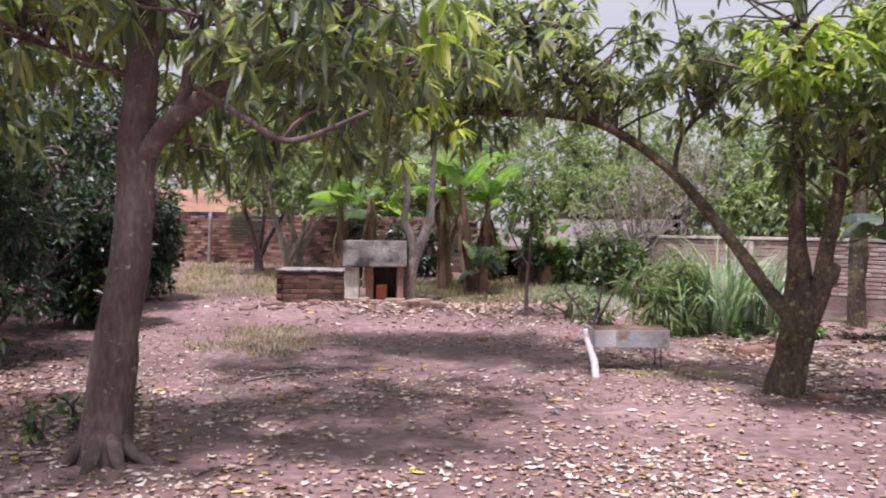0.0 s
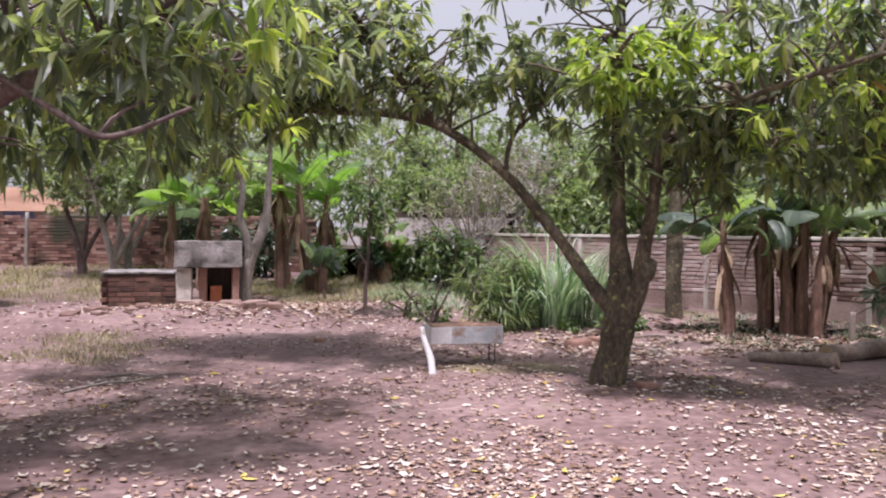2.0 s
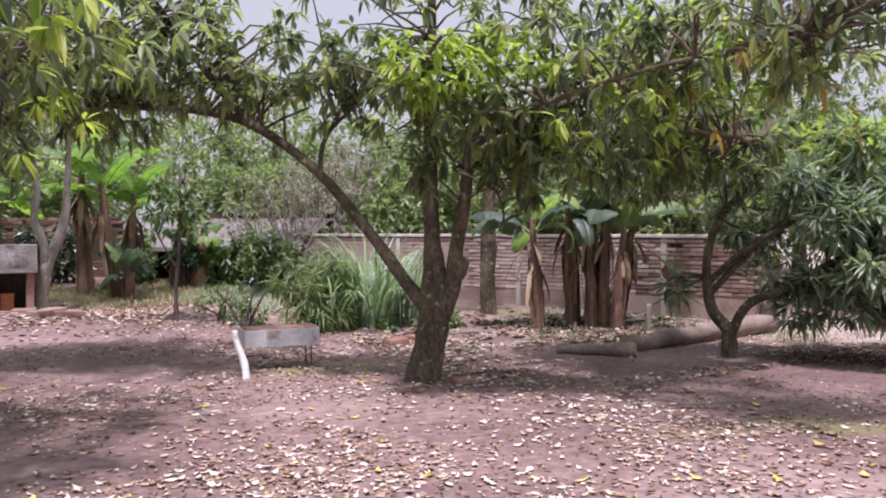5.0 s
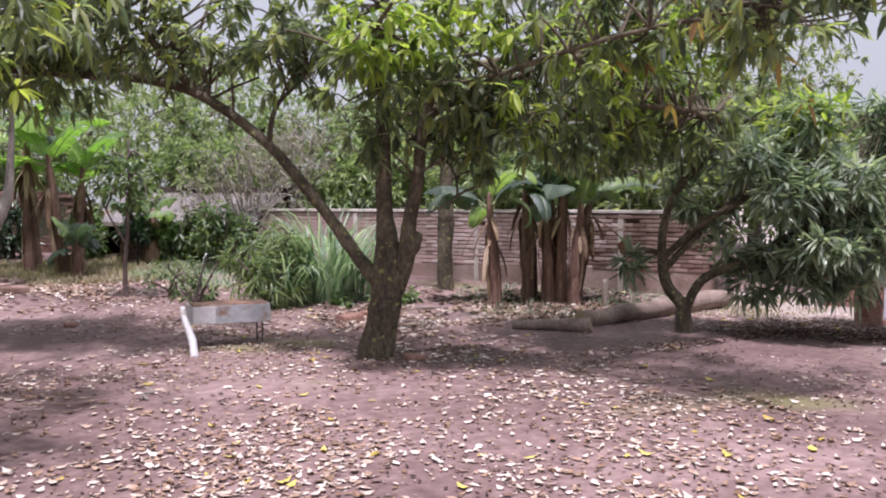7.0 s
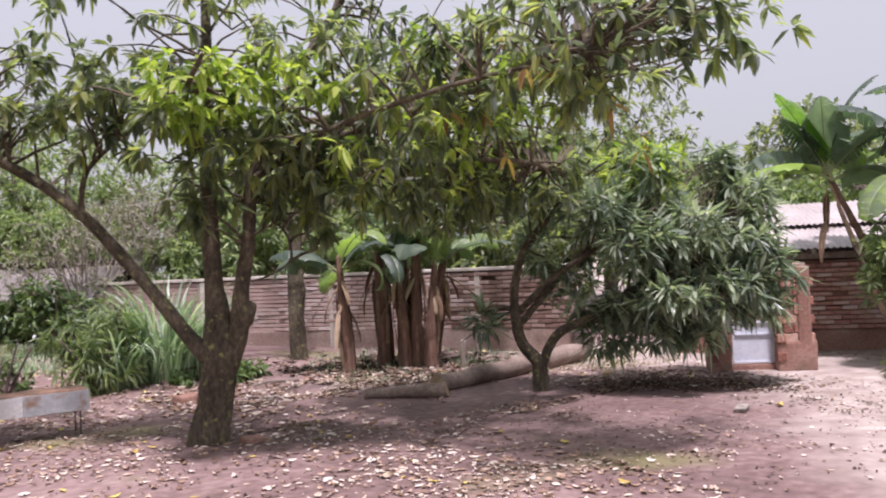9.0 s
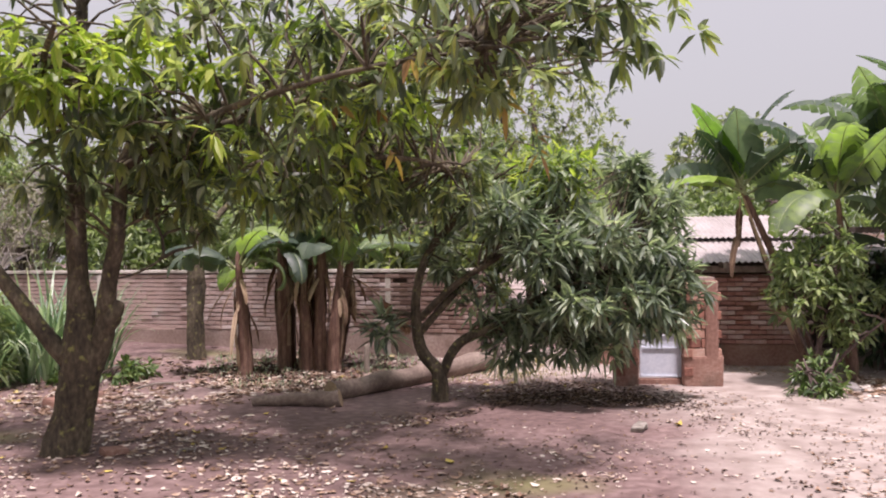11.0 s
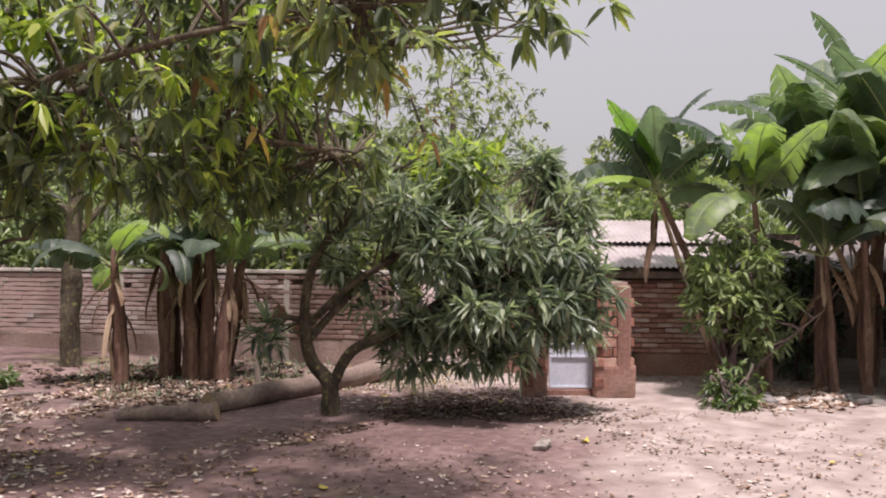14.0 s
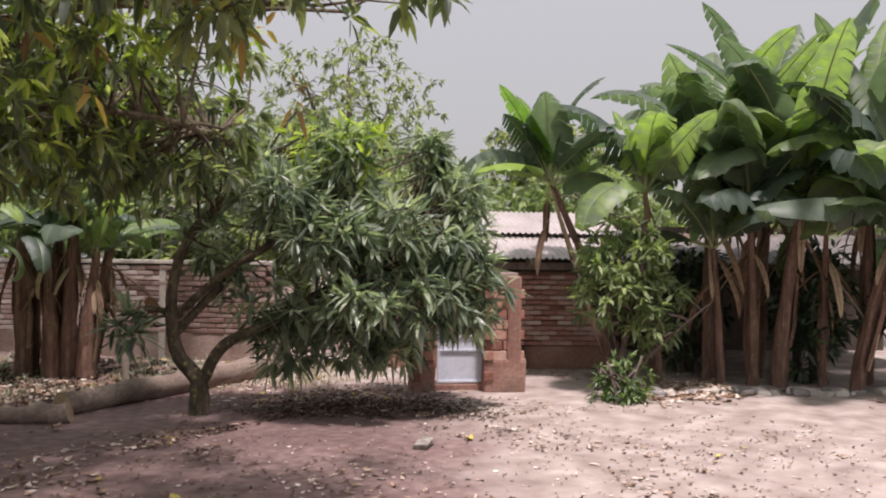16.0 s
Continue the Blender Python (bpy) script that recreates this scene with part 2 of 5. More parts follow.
GATE_METAL = surface("pale_blue_metal", [(0.3, (0.46, 0.50, 0.58)), (0.6, (0.66, 0.69, 0.76))], 3, 30, 0.45, 0.1, stain=((0.40, 0.36, 0.34), 5, 0.64))
RED_BRICK = surface("orange_brick", [(0.3, (0.32, 0.09, 0.04)), (0.6, (0.56, 0.20, 0.10))], 5, 30, 0.9, 0.4)
OLD_TIN = surface("dark_tin", [(0.3, (0.08, 0.07, 0.066)), (0.5, (0.17, 0.152, 0.145)), (0.7, (0.32, 0.295, 0.285))], 1.3, 20, 0.7, 0.2, stain=((0.14, 0.08, 0.055), 1.2, 0.55))
BLUE = surface("blue_paint", [(0.3, (0.10, 0.16, 0.35)), (0.7, (0.25, 0.32, 0.52))], 5, 30, 0.6, 0.1)
STEM = surface("banana_stem", [(0.3, (0.05, 0.024, 0.019)), (0.48, (0.145, 0.078, 0.056)), (0.62, (0.26, 0.165, 0.118)), (0.78, (0.35, 0.28, 0.185))], 3.5, 22, 0.7, 0.6, (3, 3, 0.4))
DEAD = surface("dead_banana_leaf", [(0.3, (0.11, 0.065, 0.04)), (0.5, (0.25, 0.165, 0.10)), (0.72, (0.42, 0.315, 0.215))], 3, 20, 0.85, 0.5, per="object")
LEAF_MANGO = foliage("mango_leaf", [(0.08, (0.055, 0.075, 0.056)), (0.35, (0.125, 0.15, 0.108)), (0.60, (0.195, 0.22, 0.14)), (0.80, (0.255, 0.285, 0.11)), (0.97, (0.32, 0.32, 0.10))], 0.42, 0.62)
LEAF_YOUNG = foliage("young_mango_leaf", [(0.1, (0.13, 0.20, 0.035)), (0.5, (0.26, 0.345, 0.055)), (0.9, (0.42, 0.46, 0.10))], 0.42, 0.5)
LEAF_OCHRE = foliage("old_mango_leaf", [(0.1, (0.16, 0.08, 0.03)), (0.5, (0.30, 0.17, 0.04)), (0.9, (0.40, 0.29, 0.07))], 0.5, 0.35)
LEAF_SMALL = foliage("dense_mango_leaf", [(0.1, (0.05, 0.072, 0.052)), (0.4, (0.15, 0.195, 0.143)), (0.7, (0.28, 0.33, 0.245)), (0.95, (0.43, 0.47, 0.36))], 0.30, 0.40)
LEAF_DARK = foliage("dark_shrub_leaf", [(0.1, (0.012, 0.026, 0.014)), (0.5, (0.032, 0.06, 0.028)), (0.9, (0.075, 0.12, 0.045))], 0.4, 0.2)
LEAF_SHRUB = foliage("shrub_leaf", [(0.1, (0.035, 0.07, 0.022)), (0.5, (0.085, 0.14, 0.045)), (0.9, (0.19, 0.26, 0.085))], 0.42, 0.3)
# raised yellow-green: sunlight and haze on distant foliage put into the leaf colour
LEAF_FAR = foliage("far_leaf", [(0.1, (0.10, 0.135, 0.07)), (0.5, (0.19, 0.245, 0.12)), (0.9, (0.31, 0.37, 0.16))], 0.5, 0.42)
LEAF_DULL = foliage("grey_thicket_leaf", [(0.1, (0.10, 0.09, 0.065)), (0.5, (0.18, 0.165, 0.12)), (0.9, (0.28, 0.27, 0.19))], 0.6, 0.3)
GRASS = foliage("grass_blade", [(0.1, (0.09, 0.15, 0.09)), (0.5, (0.23, 0.32, 0.22)), (0.9, (0.48, 0.55, 0.44))], 0.45, 0.35)
DRYGRASS = foliage("dry_grass", [(0.1, (0.13, 0.125, 0.06)), (0.5, (0.27, 0.24, 0.135)), (0.9, (0.44, 0.38, 0.25))], 0.7, 0.3)
BANANA = foliage("banana_leaf", [(0.1, (0.055, 0.085, 0.066)), (0.4, (0.105, 0.145, 0.108)), (0.68, (0.155, 0.21, 0.12)), (0.95, (0.24, 0.35, 0.075))], 0.5, 0.45, per="object", patch=7.0)
# brighter lime copy of the banana leaf, backlight put into its colour
BANANA_LIME = foliage("backlit_banana_leaf", [(0.1, (0.10, 0.19, 0.04)), (0.5, (0.19, 0.33, 0.055)), (0.9, (0.33, 0.47, 0.10))], 0.45, 0.5, per="object", patch=7.0)
RIB = surface("banana_midrib", [(0.3, (0.17, 0.22, 0.09)), (0.7, (0.32, 0.36, 0.17))], 4, 20, 0.5, 0.1)


# ---- mesh helpers ----
def ground_z(x, y):
    """Height of the yard: flat near the walk, rising gently to the back."""
    rise = 0.03 * math.log1p(math.exp(min((y - 10) * 1.2, 40))) / 1.2
    rise = min(rise, 0.62)
    rise += 0.16 * math.exp(-((x - 0.9) ** 2 / 2.6 + (y - 14.5) ** 2 / 0.9))
    return rise + 0.012 * noise.noise(Vector((x * 0.8, y * 0.8, 0)))


def mesh_of(name, verts, faces, material, smooth=False):
    me = bpy.data.meshes.new(name)
    me.from_pydata([tuple(v) for v in verts], [], faces)
    for one in (material if isinstance(material, (list, tuple)) else [material]):
        me.materials.append(one)
    if smooth:
        me.polygons.foreach_set("use_smooth", [True] * len(me.polygons))
    me.update()
    return me


def made(name, verts, faces, material, parent=None, label="", smooth=False):
    ob = new(name, mesh_of(name, verts, faces, material, smooth))
    if parent:
        ob.parent = parent
    if label:
        ob["label"] = label
    return ob


def thing(name, m, label, category, group="", kind=""):
    ob = new(name)
    ob.empty_display_size = 0.1
    ob.matrix_basis = m
    return tagged(ob, label, category, group, kind)


def part(name, bm, material, parent, label=""):
    me = bpy.data.meshes.new(name)
    bm.to_mesh(me)
    bm.free()
    me.materials.append(material)
    ob = new(name, me)
    if parent:
        ob.parent = parent
    if label:
        ob["label"] = label
    return ob


def block(size, at=(0, 0, 0), bevel=0.01, rough=0.0, turn=0.0, seed=1, cuts=0):
    """A bevelled block resting on z = at[2], its faces a little uneven."""
    bm = bmesh.new()
    bmesh.ops.create_cube(bm, size=1, matrix=Matrix.Translation((0, 0, size[2] / 2)) @ Matrix.Diagonal((*size, 1)))
    if cuts:
        bmesh.ops.subdivide_edges(bm, edges=bm.edges[:], cuts=cuts, use_grid_fill=True)
    if bevel:
        sharp = [e for e in bm.edges if e.calc_face_angle(0) > 0.5]
        bmesh.ops.bevel(bm, geom=sharp, offset=bevel, segments=2, affect="EDGES", profile=0.6)
    if rough:
        for v in bm.verts:
            n = noise.noise_vector(v.co * 4 + Vector((seed * 3.1, 0, 0)))
            v.co += n * rough
    bmesh.ops.transform(bm, matrix=Matrix.Translation(at) @ Matrix.Rotation(turn, 4, "Z"), verts=bm.verts)
    return bm


def tube_data(points, radii, sides=8, wobble=0.0, seed=0, cap=True):
    """Vertices and faces of a tapered limb along points."""
    pts = [Vector(p) for p in points]
    vs, fs = [], []
    ref = Vector((0.31, 0.95, 0.11))
    for i, p in enumerate(pts):
        d = (pts[min(i + 1, len(pts) - 1)] - pts[max(i - 1, 0)]).normalized()
        u = d.cross(ref).normalized()
        w = d.cross(u)
        for k in range(sides):
            a = 2 * math.pi * k / sides
            r = radii[i]
            if wobble:
                r *= 1 + wobble * noise.noise(Vector((math.cos(a) * 1.7 + seed, math.sin(a) * 1.7, i * 0.6)))
            vs.append(p + (u * math.cos(a) + w * math.sin(a)) * r)
        if i:
            a0, b0 = (i - 1) * sides, i * sides
            fs += [(a0 + k, a0 + (k + 1) % sides, b0 + (k + 1) % sides, b0 + k) for k in range(sides)]
    if cap:
        fs.append(tuple(range(sides))[::-1])
        fs.append(tuple(range((len(pts) - 1) * sides, len(pts) * sides)))
    return vs, fs


def curve_points(ctrl, n):
    """A smooth line through control points (x, y, z, radius), n steps a span."""
    c = [Vector(p) for p in [(*q[:3],) for q in ctrl]]
    r = [q[3] for q in ctrl]
    out, rad = [], []
    for i in range(len(c) - 1):
        p0, p1, p2, p3 = c[max(i - 1, 0)], c[i], c[i + 1], c[min(i + 2, len(c) - 1)]
        for k in range(n + (i == len(c) - 2)):
            t = k / n
            out.append(0.5 * ((2 * p1) + (p2 - p0) * t + (2 * p0 - 5 * p1 + 4 * p2 - p3) * t * t + (3 * p1 - p0 - 3 * p2 + p3) * t ** 3))
            rad.append(r[i] + (r[i + 1] - r[i]) * t)
    return out, rad


def limb(name, ctrl, material, parent, sides=9, n=5, wobble=0.12, seed=0, label="", flare=0.0):
    pts, rad = curve_points(ctrl, n)
    if flare:
        rad = [r * (1 + flare * math.exp(-i * 0.9)) for i, r in enumerate(rad)]
    vs, fs = tube_data(pts, rad, sides, wobble, seed)
    return made(name, vs, fs, material, parent, label, True), pts


def leaf_mesh(centres, axes, count, length, width, droop, rng, detail=True, spread=1.0, up=0.0):
    """Leaves in whorls: one numpy pass over all the whorls."""
    C = np.repeat(np.asarray(centres, float), count, axis=0)
    A = np.repeat(np.asarray(axes, float), count, axis=0)
    n = len(C)
    d = rng.normal(size=(n, 3)) * spread + A * 0.9
    d[:, 2] += up - droop * 0.8
    d /= np.linalg.norm(d, axis=1)[:, None] + 1e-9
    side = np.cross(d, (0, 0, 1.0)) + rng.normal(size=(n, 3)) * 0.35
    side -= d * (side * d).sum(1)[:, None]
    side /= np.linalg.norm(side, axis=1)[:, None] + 1e-9
    nor = np.cross(side, d)
    L = length * rng.uniform(0.6, 1.25, n)
    W = width * rng.uniform(0.75, 1.2, n)
    C = C + d * (L * 0.12)[:, None]
    sag = droop * rng.uniform(0.2, 0.7, n)

    def at(s, w, f):
        p = C + d * (L * s)[:, None] + side * (W * w)[:, None] + nor * (W * f)[:, None]
        p[:, 2] -= sag * L * s * s
        return p
    if detail:
        rows = [at(0, 0, 0), at(0.3, -0.5, 0.16), at(0.3, 0, 0), at(0.3, 0.5, 0.16), at(0.68, -0.4, 0.12), at(0.68, 0, -0.03), at(0.68, 0.4, 0.12), at(1, 0, 0)]
        shape = [(0, 2, 1), (0, 3, 2), (1, 2, 5, 4), (2, 3, 6, 5), (4, 5, 7), (5, 6, 7)]
    else:
        rows = [at(0, 0, 0), at(0.45, -0.5, 0.14), at(0.45, 0.5, 0.14), at(1, 0, 0)]
        shape = [(0, 3, 1), (0, 2, 3)]
    k = len(rows)
    V = np.stack(rows, 1).reshape(-1, 3)
    F = [tuple(i * k + j for j in s) for i in range(n) for s in shape]
    return V.tolist(), F


def whorls(blobs, rng, gap=0.1, keep=None, shell=0.45):
    """Places of leaf whorls in overlapping uneven crown masses (x, y, z, rx, ry, rz, count), with gaps."""
    out, ax = [], []
    for x, y, z, rx, ry, rz, n in blobs:
        tries = 0
        got = 0
        while got < n and tries < n * 12:
            tries += 1
            v = rng.normal(size=3)
            v /= np.linalg.norm(v)
            r = rng.uniform(0.05, 1) ** shell
            p = (x + v[0] * rx * r, y + v[1] * ry * r, z + v[2] * rz * r)
            if noise.noise(Vector(p) * 0.95) < -0.32 + gap * 2 * (r - 0.5) or (keep and not keep(p)):
                continue
            out.append(p)
            ax.append((v[0] * 0.7, v[1] * 0.7, v[2] * 0.35))
            got += 1
    return out, ax


def twig_mesh(ends, roots, rng, share=0.4, r=0.008):
    vs, fs = [], []
    R = np.array([tuple(q) for q in roots])
    for e in ends:
        if rng.uniform() > share:
            continue
        dist = np.linalg.norm(R - np.array(e), axis=1)
        q = R[int(np.argmin(dist + rng.uniform(0, 0.5, len(R))))]
        a, b = Vector(q), Vector(e)
        if (b - a).length > 1.5:
            continue
        mid = (a + b) / 2 + Vector(rng.normal(size=3) * 0.12) * (b - a).length + Vector((0, 0, 0.1 * (b - a).length))
        v, f = tube_data([a, (a * 0.55 + mid * 0.45) + Vector((0, 0, 0.02)), mid, (mid + b) / 2 + Vector((0, 0, 0.03)), b], [r * 2.2, r * 1.8, r * 1.4, r, r * 0.6], 4, cap=False)
        k = len(vs)
        vs += v
        fs += [tuple(i + k for i in q2) for q2 in f]
    return vs, fs


# ---- ground ----
def spaced(lo, hi, near0, near1, step):
    mid = list(np.arange(near0, near1 + 1e-6, step))
    left = [near0 - (step * 1.25 ** k) * 3 for k in range(1, 40)]
    right = [near1 + (step * 1.25 ** k) * 3 for k in range(1, 40)]
    return sorted([v for v in left if v > lo] + [lo] + mid + [v for v in right if v < hi] + [hi])


gx, gy = spaced(-900, 900, -8, 17, 0.25), spaced(-900, 900, -3, 30, 0.25)
gv = [(x, y, ground_z(x, y)) for y in gy for x in gx]
nx = len(gx)
gf = [(j * nx + i, j * nx + i + 1, (j + 1) * nx + i + 1, (j + 1) * nx + i) for j in range(len(gy) - 1) for i in range(nx - 1)]
ground = made("ground", gv, gf, EARTH, smooth=True)
tagged(ground, "bare reddish brown earth of a yard strewn with fallen leaves", "ground", kind="structure")


# ---- walls of brick ----
def brick_shape(l, w, h, name, material):
    """One brick with softened edges, its foot at z = 0."""
    c = 0.007
    vs = []
    for sx in (-1, 1):
        for sy in (-1, 1):
            for sz in (0, 1):
                x, y, z = sx * l / 2, sy * w / 2, sz * h
                dz = c if sz == 0 else -c
                vs += [(x - sx * c, y - sy * c, z), (x, y - sy * c, z + dz), (x - sx * c, y, z + dz)]
    bm = bmesh.new()
    for v in vs:
        bm.verts.new(v)
    bmesh.ops.convex_hull(bm, input=bm.verts[:])
    me = bpy.data.meshes.new(name)
    bm.to_mesh(me)
    bm.free()
    me.materials.append(material)
    return me


def brick_run(parent, length, z0, rows, thick, l, h, shape, rng, limit, rest_material, missing=0.02, start=0.0, joint=0.012, shaded=None, shade_from=9e9):
    """Courses of single bricks along local x, on the face towards -y; past the limit they are joined."""
    spots = []
    for r in range(rows):
        shift = (r % 2) * (l + joint) / 2
        x = start + shift
        while x + l * 0.45 < length:
            spots.append((x + l / 2, z0 + r * (h + 0.014)))
            x += l + joint
    spots.sort(key=lambda s: -s[0])
    jv, jf = [], []
    for i, (x, z) in enumerate(spots):
        if rng.uniform() < missing:
            continue
        yy = -thick / 2 + rng.uniform(-0.010, 0.006)
        if i < limit:
            b = new("brick", shaded if x > shade_from + rng.normal() * 0.35 else shape)
            b.parent = parent
            b.matrix_basis = pose(x, yy, z + rng.uniform(-0.003, 0.003), rng.uniform(-1.2, 1.2), rng.uniform(-1.0, 1.0), rng.uniform(-1.5, 1.5))
        else:
            k = len(jv)
            a, d = l / 2, 0.03
            zz = z + rng.uniform(-0.004, 0.004)
            jv += [(x - a, yy - d, zz), (x + a, yy - d, zz), (x + a, yy - d, zz + h), (x - a, yy - d, zz + h),
                   (x - a - 0.004, yy + d, zz - 0.004), (x + a + 0.004, yy + d, zz - 0.004), (x + a + 0.004, yy + d, zz + h + 0.004), (x - a - 0.004, yy + d, zz + h + 0.004)]
            jf += [tuple(q + k for q in f) for f in ((0, 1, 2, 3), (0, 4, 5, 1), (1, 5, 6, 2), (2, 6, 7, 3), (3, 7, 4, 0))]
    if jv:
        tagged(made("bricks", jv, jf, rest_material, parent), kind="stuff")


def along(a, b):
    """Pose with local x from a to b, the face -y towards the yard, and the length."""
    a, b = Vector(a), Vector(b)
    d = b - a
    return Matrix.Translation((a.x, a.y, 0)) @ Matrix.Rotation(math.atan2(d.y, d.x), 4, "Z"), d.length


rngb = np.random.default_rng(5)
# back wall, far and weathered
mA, lenA = along((-11.0, 30.6), (4.75, 22.77))
wall_back = thing("wall_back", mA, "long weathered red brick garden wall darkened by moss and damp", "wall", kind="structure")
part("core", block((lenA, 0.16, 1.85), (lenA / 2, 0.05, -0.1), 0.01), JOINT, wall_back)
brick_run(wall_back, lenA, 0.30, 18, 0.12, 0.24, 0.075, None, rngb, 0, BRICK_J, 0.03, joint=0.005)
part("plinth", block((lenA, 0.26, 0.55), (lenA / 2, 0.03, -0.25), 0.02, 0.012, cuts=3), MUD, wall_back)
part("coping", block((lenA, 0.24, 0.05), (lenA / 2, 0.03, 1.75), 0.012, 0.008, cuts=3), MUD, wall_back, "mossy mortar coping")

# side wall behind the bananas
mB, lenB = along((7.95, 18.5), (12.25, 9.35))
wall_side = thing("wall_side", mB, "pinkish brick garden wall with mud-splashed foot and pale coping", "wall", kind="structure")
part("core", block((lenB, 0.16, 1.42), (lenB / 2, 0.05, 0.0), 0.01), JOINT, wall_side)
part("plinth", block((lenB, 0.28, 0.62), (lenB / 2, 0.03, -0.2), 0.03, 0.015, cuts=4), MUD_SPLASH, wall_side, "earth-stained rendered foot")
part("coping", block((lenB, 0.32, 0.06), (lenB / 2, 0.03, 1.42), 0.015, 0.008, cuts=4), CEMENT, wall_side, "pale cement coping")
for px in (2.73, 5.63, 8.53):
    part("pilaster", block((0.1, 0.24, 1.4), (px, 0.0, 0.0), 0.012, 0.006, cuts=2), CEMENT, wall_side, "pale rendered pilaster")

# ---- leaf litter ----
rl = np.random.default_rng(11)


def litter(name, n, material, size, area, rng, label):
    vs, fs = [], []
    got = 0
    while got < n:
        x, y = area(rng)
        dens = noise.noise(Vector((x * 0.55, y * 0.55, 3.3))) + 0.45 * noise.noise(Vector((x * 1.9, y * 1.9, 7.0)))
        bare = 1.0 if x > 5.2 + 0.25 * y and y < 6.2 else 0.0
        if dens < rng.uniform(-0.6, 0.5) + (0.6 if size > 0.05 else 0.15) * bare:
            continue
        got += 1
        a, L = rng.uniform(0, 6.283), size * rng.uniform(0.55, 1.35)
        w = L * rng.uniform(0.16, 0.27)
        c, s = math.cos(a), math.sin(a)
        curl, lift, tilt = rng.uniform(0.0, 0.3) * L, rng.uniform(0.003, 0.012), rng.uniform(-0.3, 0.3)
        z = ground_z(x, y) + lift
        k = len(vs)
        for u, v, h in ((-0.5, 0, curl), (-0.12, -1, 0.3 * w + tilt * w), (-0.1, 0, 0), (-0.12, 1, 0.3 * w - tilt * w), (0.25, -0.8, 0.3 * w + tilt * w), (0.25, 0, 0.1 * curl), (0.25, 0.8, 0.3 * w - tilt * w), (0.5, 0, curl)):
            vs.append((x + c * u * L - s * v * w, y + s * u * L + c * v * w, z + max(h, 0)))
        fs += [tuple(q + k for q in f) for f in ((0, 2, 1), (0, 3, 2), (1, 2, 5, 4), (2, 3, 6, 5), (4, 5, 7), (5, 6, 7))]
    return tagged(made(name, vs, fs, material), label, "leaf litter", kind="stuff")


def yard(rng):
    while True:
        r, a = 2.0 + 13.5 * rng.uniform() ** 0.75, radians(rng.uniform(-32, 100))
        x, y = r * math.sin(a), r * math.cos(a)
        if y < 9.5 or x > 3.4 or rng.uniform() > 0.72:
            return x, y


litter("fallen_leaves", 15000, LITTER, 0.072, yard, rl, "pale dry curled mango leaves fallen on the earth")
litter("yellow_leaves", 260, LITTER_Y, 0.10, yard, rl, "yellow fallen mango leaves on the earth")


def crumbs(rng):
    r, a = 1.5 + 10.5 * rng.uniform(), radians(rng.uniform(-34, 102))
    return r * math.sin(a), r * math.cos(a)


# dark litter gathered under the crown to paint its shade on the ground
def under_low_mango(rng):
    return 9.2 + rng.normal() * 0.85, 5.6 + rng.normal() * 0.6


litter("dark_leaf_litter", 4200, LITTER_DARK, 0.055, under_low_mango, rl, "dark leaf litter deepening the shade under the low mango")


# dark litter spread where the thicket shades the earth, as painted shade
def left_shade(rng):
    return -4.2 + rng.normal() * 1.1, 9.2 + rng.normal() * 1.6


litter("dark_leaf_litter", 2500, LITTER_DARK, 0.07, left_shade, rl, "dark leaf litter painting in the shade beside the thicket")
def trash_patch(rng):
    return 7.3 + rng.normal() * 1.1, 9.7 + rng.normal() * 0.7


litter("pale_leaf_trash", 2600, LITTER, 0.10, trash_patch, rl, "drift of pale dry leaves beside the logs")
def straw_patch(rng):
    return 2.4 + rng.normal() * 1.7, 15.2 + rng.normal() * 1.0


litter("straw_litter", 2600, LITTER, 0.11, straw_patch, rl, "pale straw and dry leaves scattered round the sink")
litter("dark_crumbs", 10000, LITTER_DARK, 0.042, crumbs, rl, "dark crumbs of leaf and twig on the earth")
litter("leaf_crumbs", 13000, LITTER, 0.04, crumbs, rl, "broken bits of dry leaf on the earth")


# ---- trees ----
def tree(name, base, label, limbs, bark, blobs, leaf, count, length, width, droop, seed, gap=0.1, detail=True, extra=(), keep=None, twigs=0.4, category="mango tree", spread=1.0, up=0.0, sides=10, group="", shell=0.45):
    """A trunk with limbs, twigs and a crown of whorled leaves, in world places turned local to the base."""
    rng = np.random.default_rng(seed)
    bx, by = base
    bz = ground_z(bx, by)
    top = thing(name, Matrix.Translation((bx, by, bz)), label, category, group)
    shift = Vector((bx, by, bz))
    roots = []
    for i, ctrl in enumerate(limbs):
        loc = [(c[0] - bx, c[1] - by, c[2] - bz, c[3]) for c in ctrl]
        _, pts = limb("trunk" if i == 0 else "limb", loc, bark, top, sides, 5, 0.16, seed + i * 7.3, flare=0.55 if i == 0 else 0.0)
        if i or len(limbs) == 1:
            roots += pts
        else:
            roots += pts[len(pts) // 2:]
    for k, (bl, material, cnt) in enumerate([(blobs, leaf, count), *extra]):
        cs, ax = whorls(bl, rng, gap, keep, shell)
        cs = [tuple(Vector(c) - shift) for c in cs]
        v, f = leaf_mesh(cs, ax, cnt, length, width, droop, rng, detail, spread, up)
        tuft = made("crown" if k == 0 else "leaf_flush", v, f, material, top, "" if k == 0 else ("bright yellow-green young leaves" if k == 1 else "ochre ageing leaves"))
        tagged(tuft, kind="stuff")
        if k == 0 and twigs:
            v, f = twig_mesh(cs, roots, rng, twigs)
            if v:
                tagged(made("twig_growth", v, f, bark, top), kind="stuff")
    return top


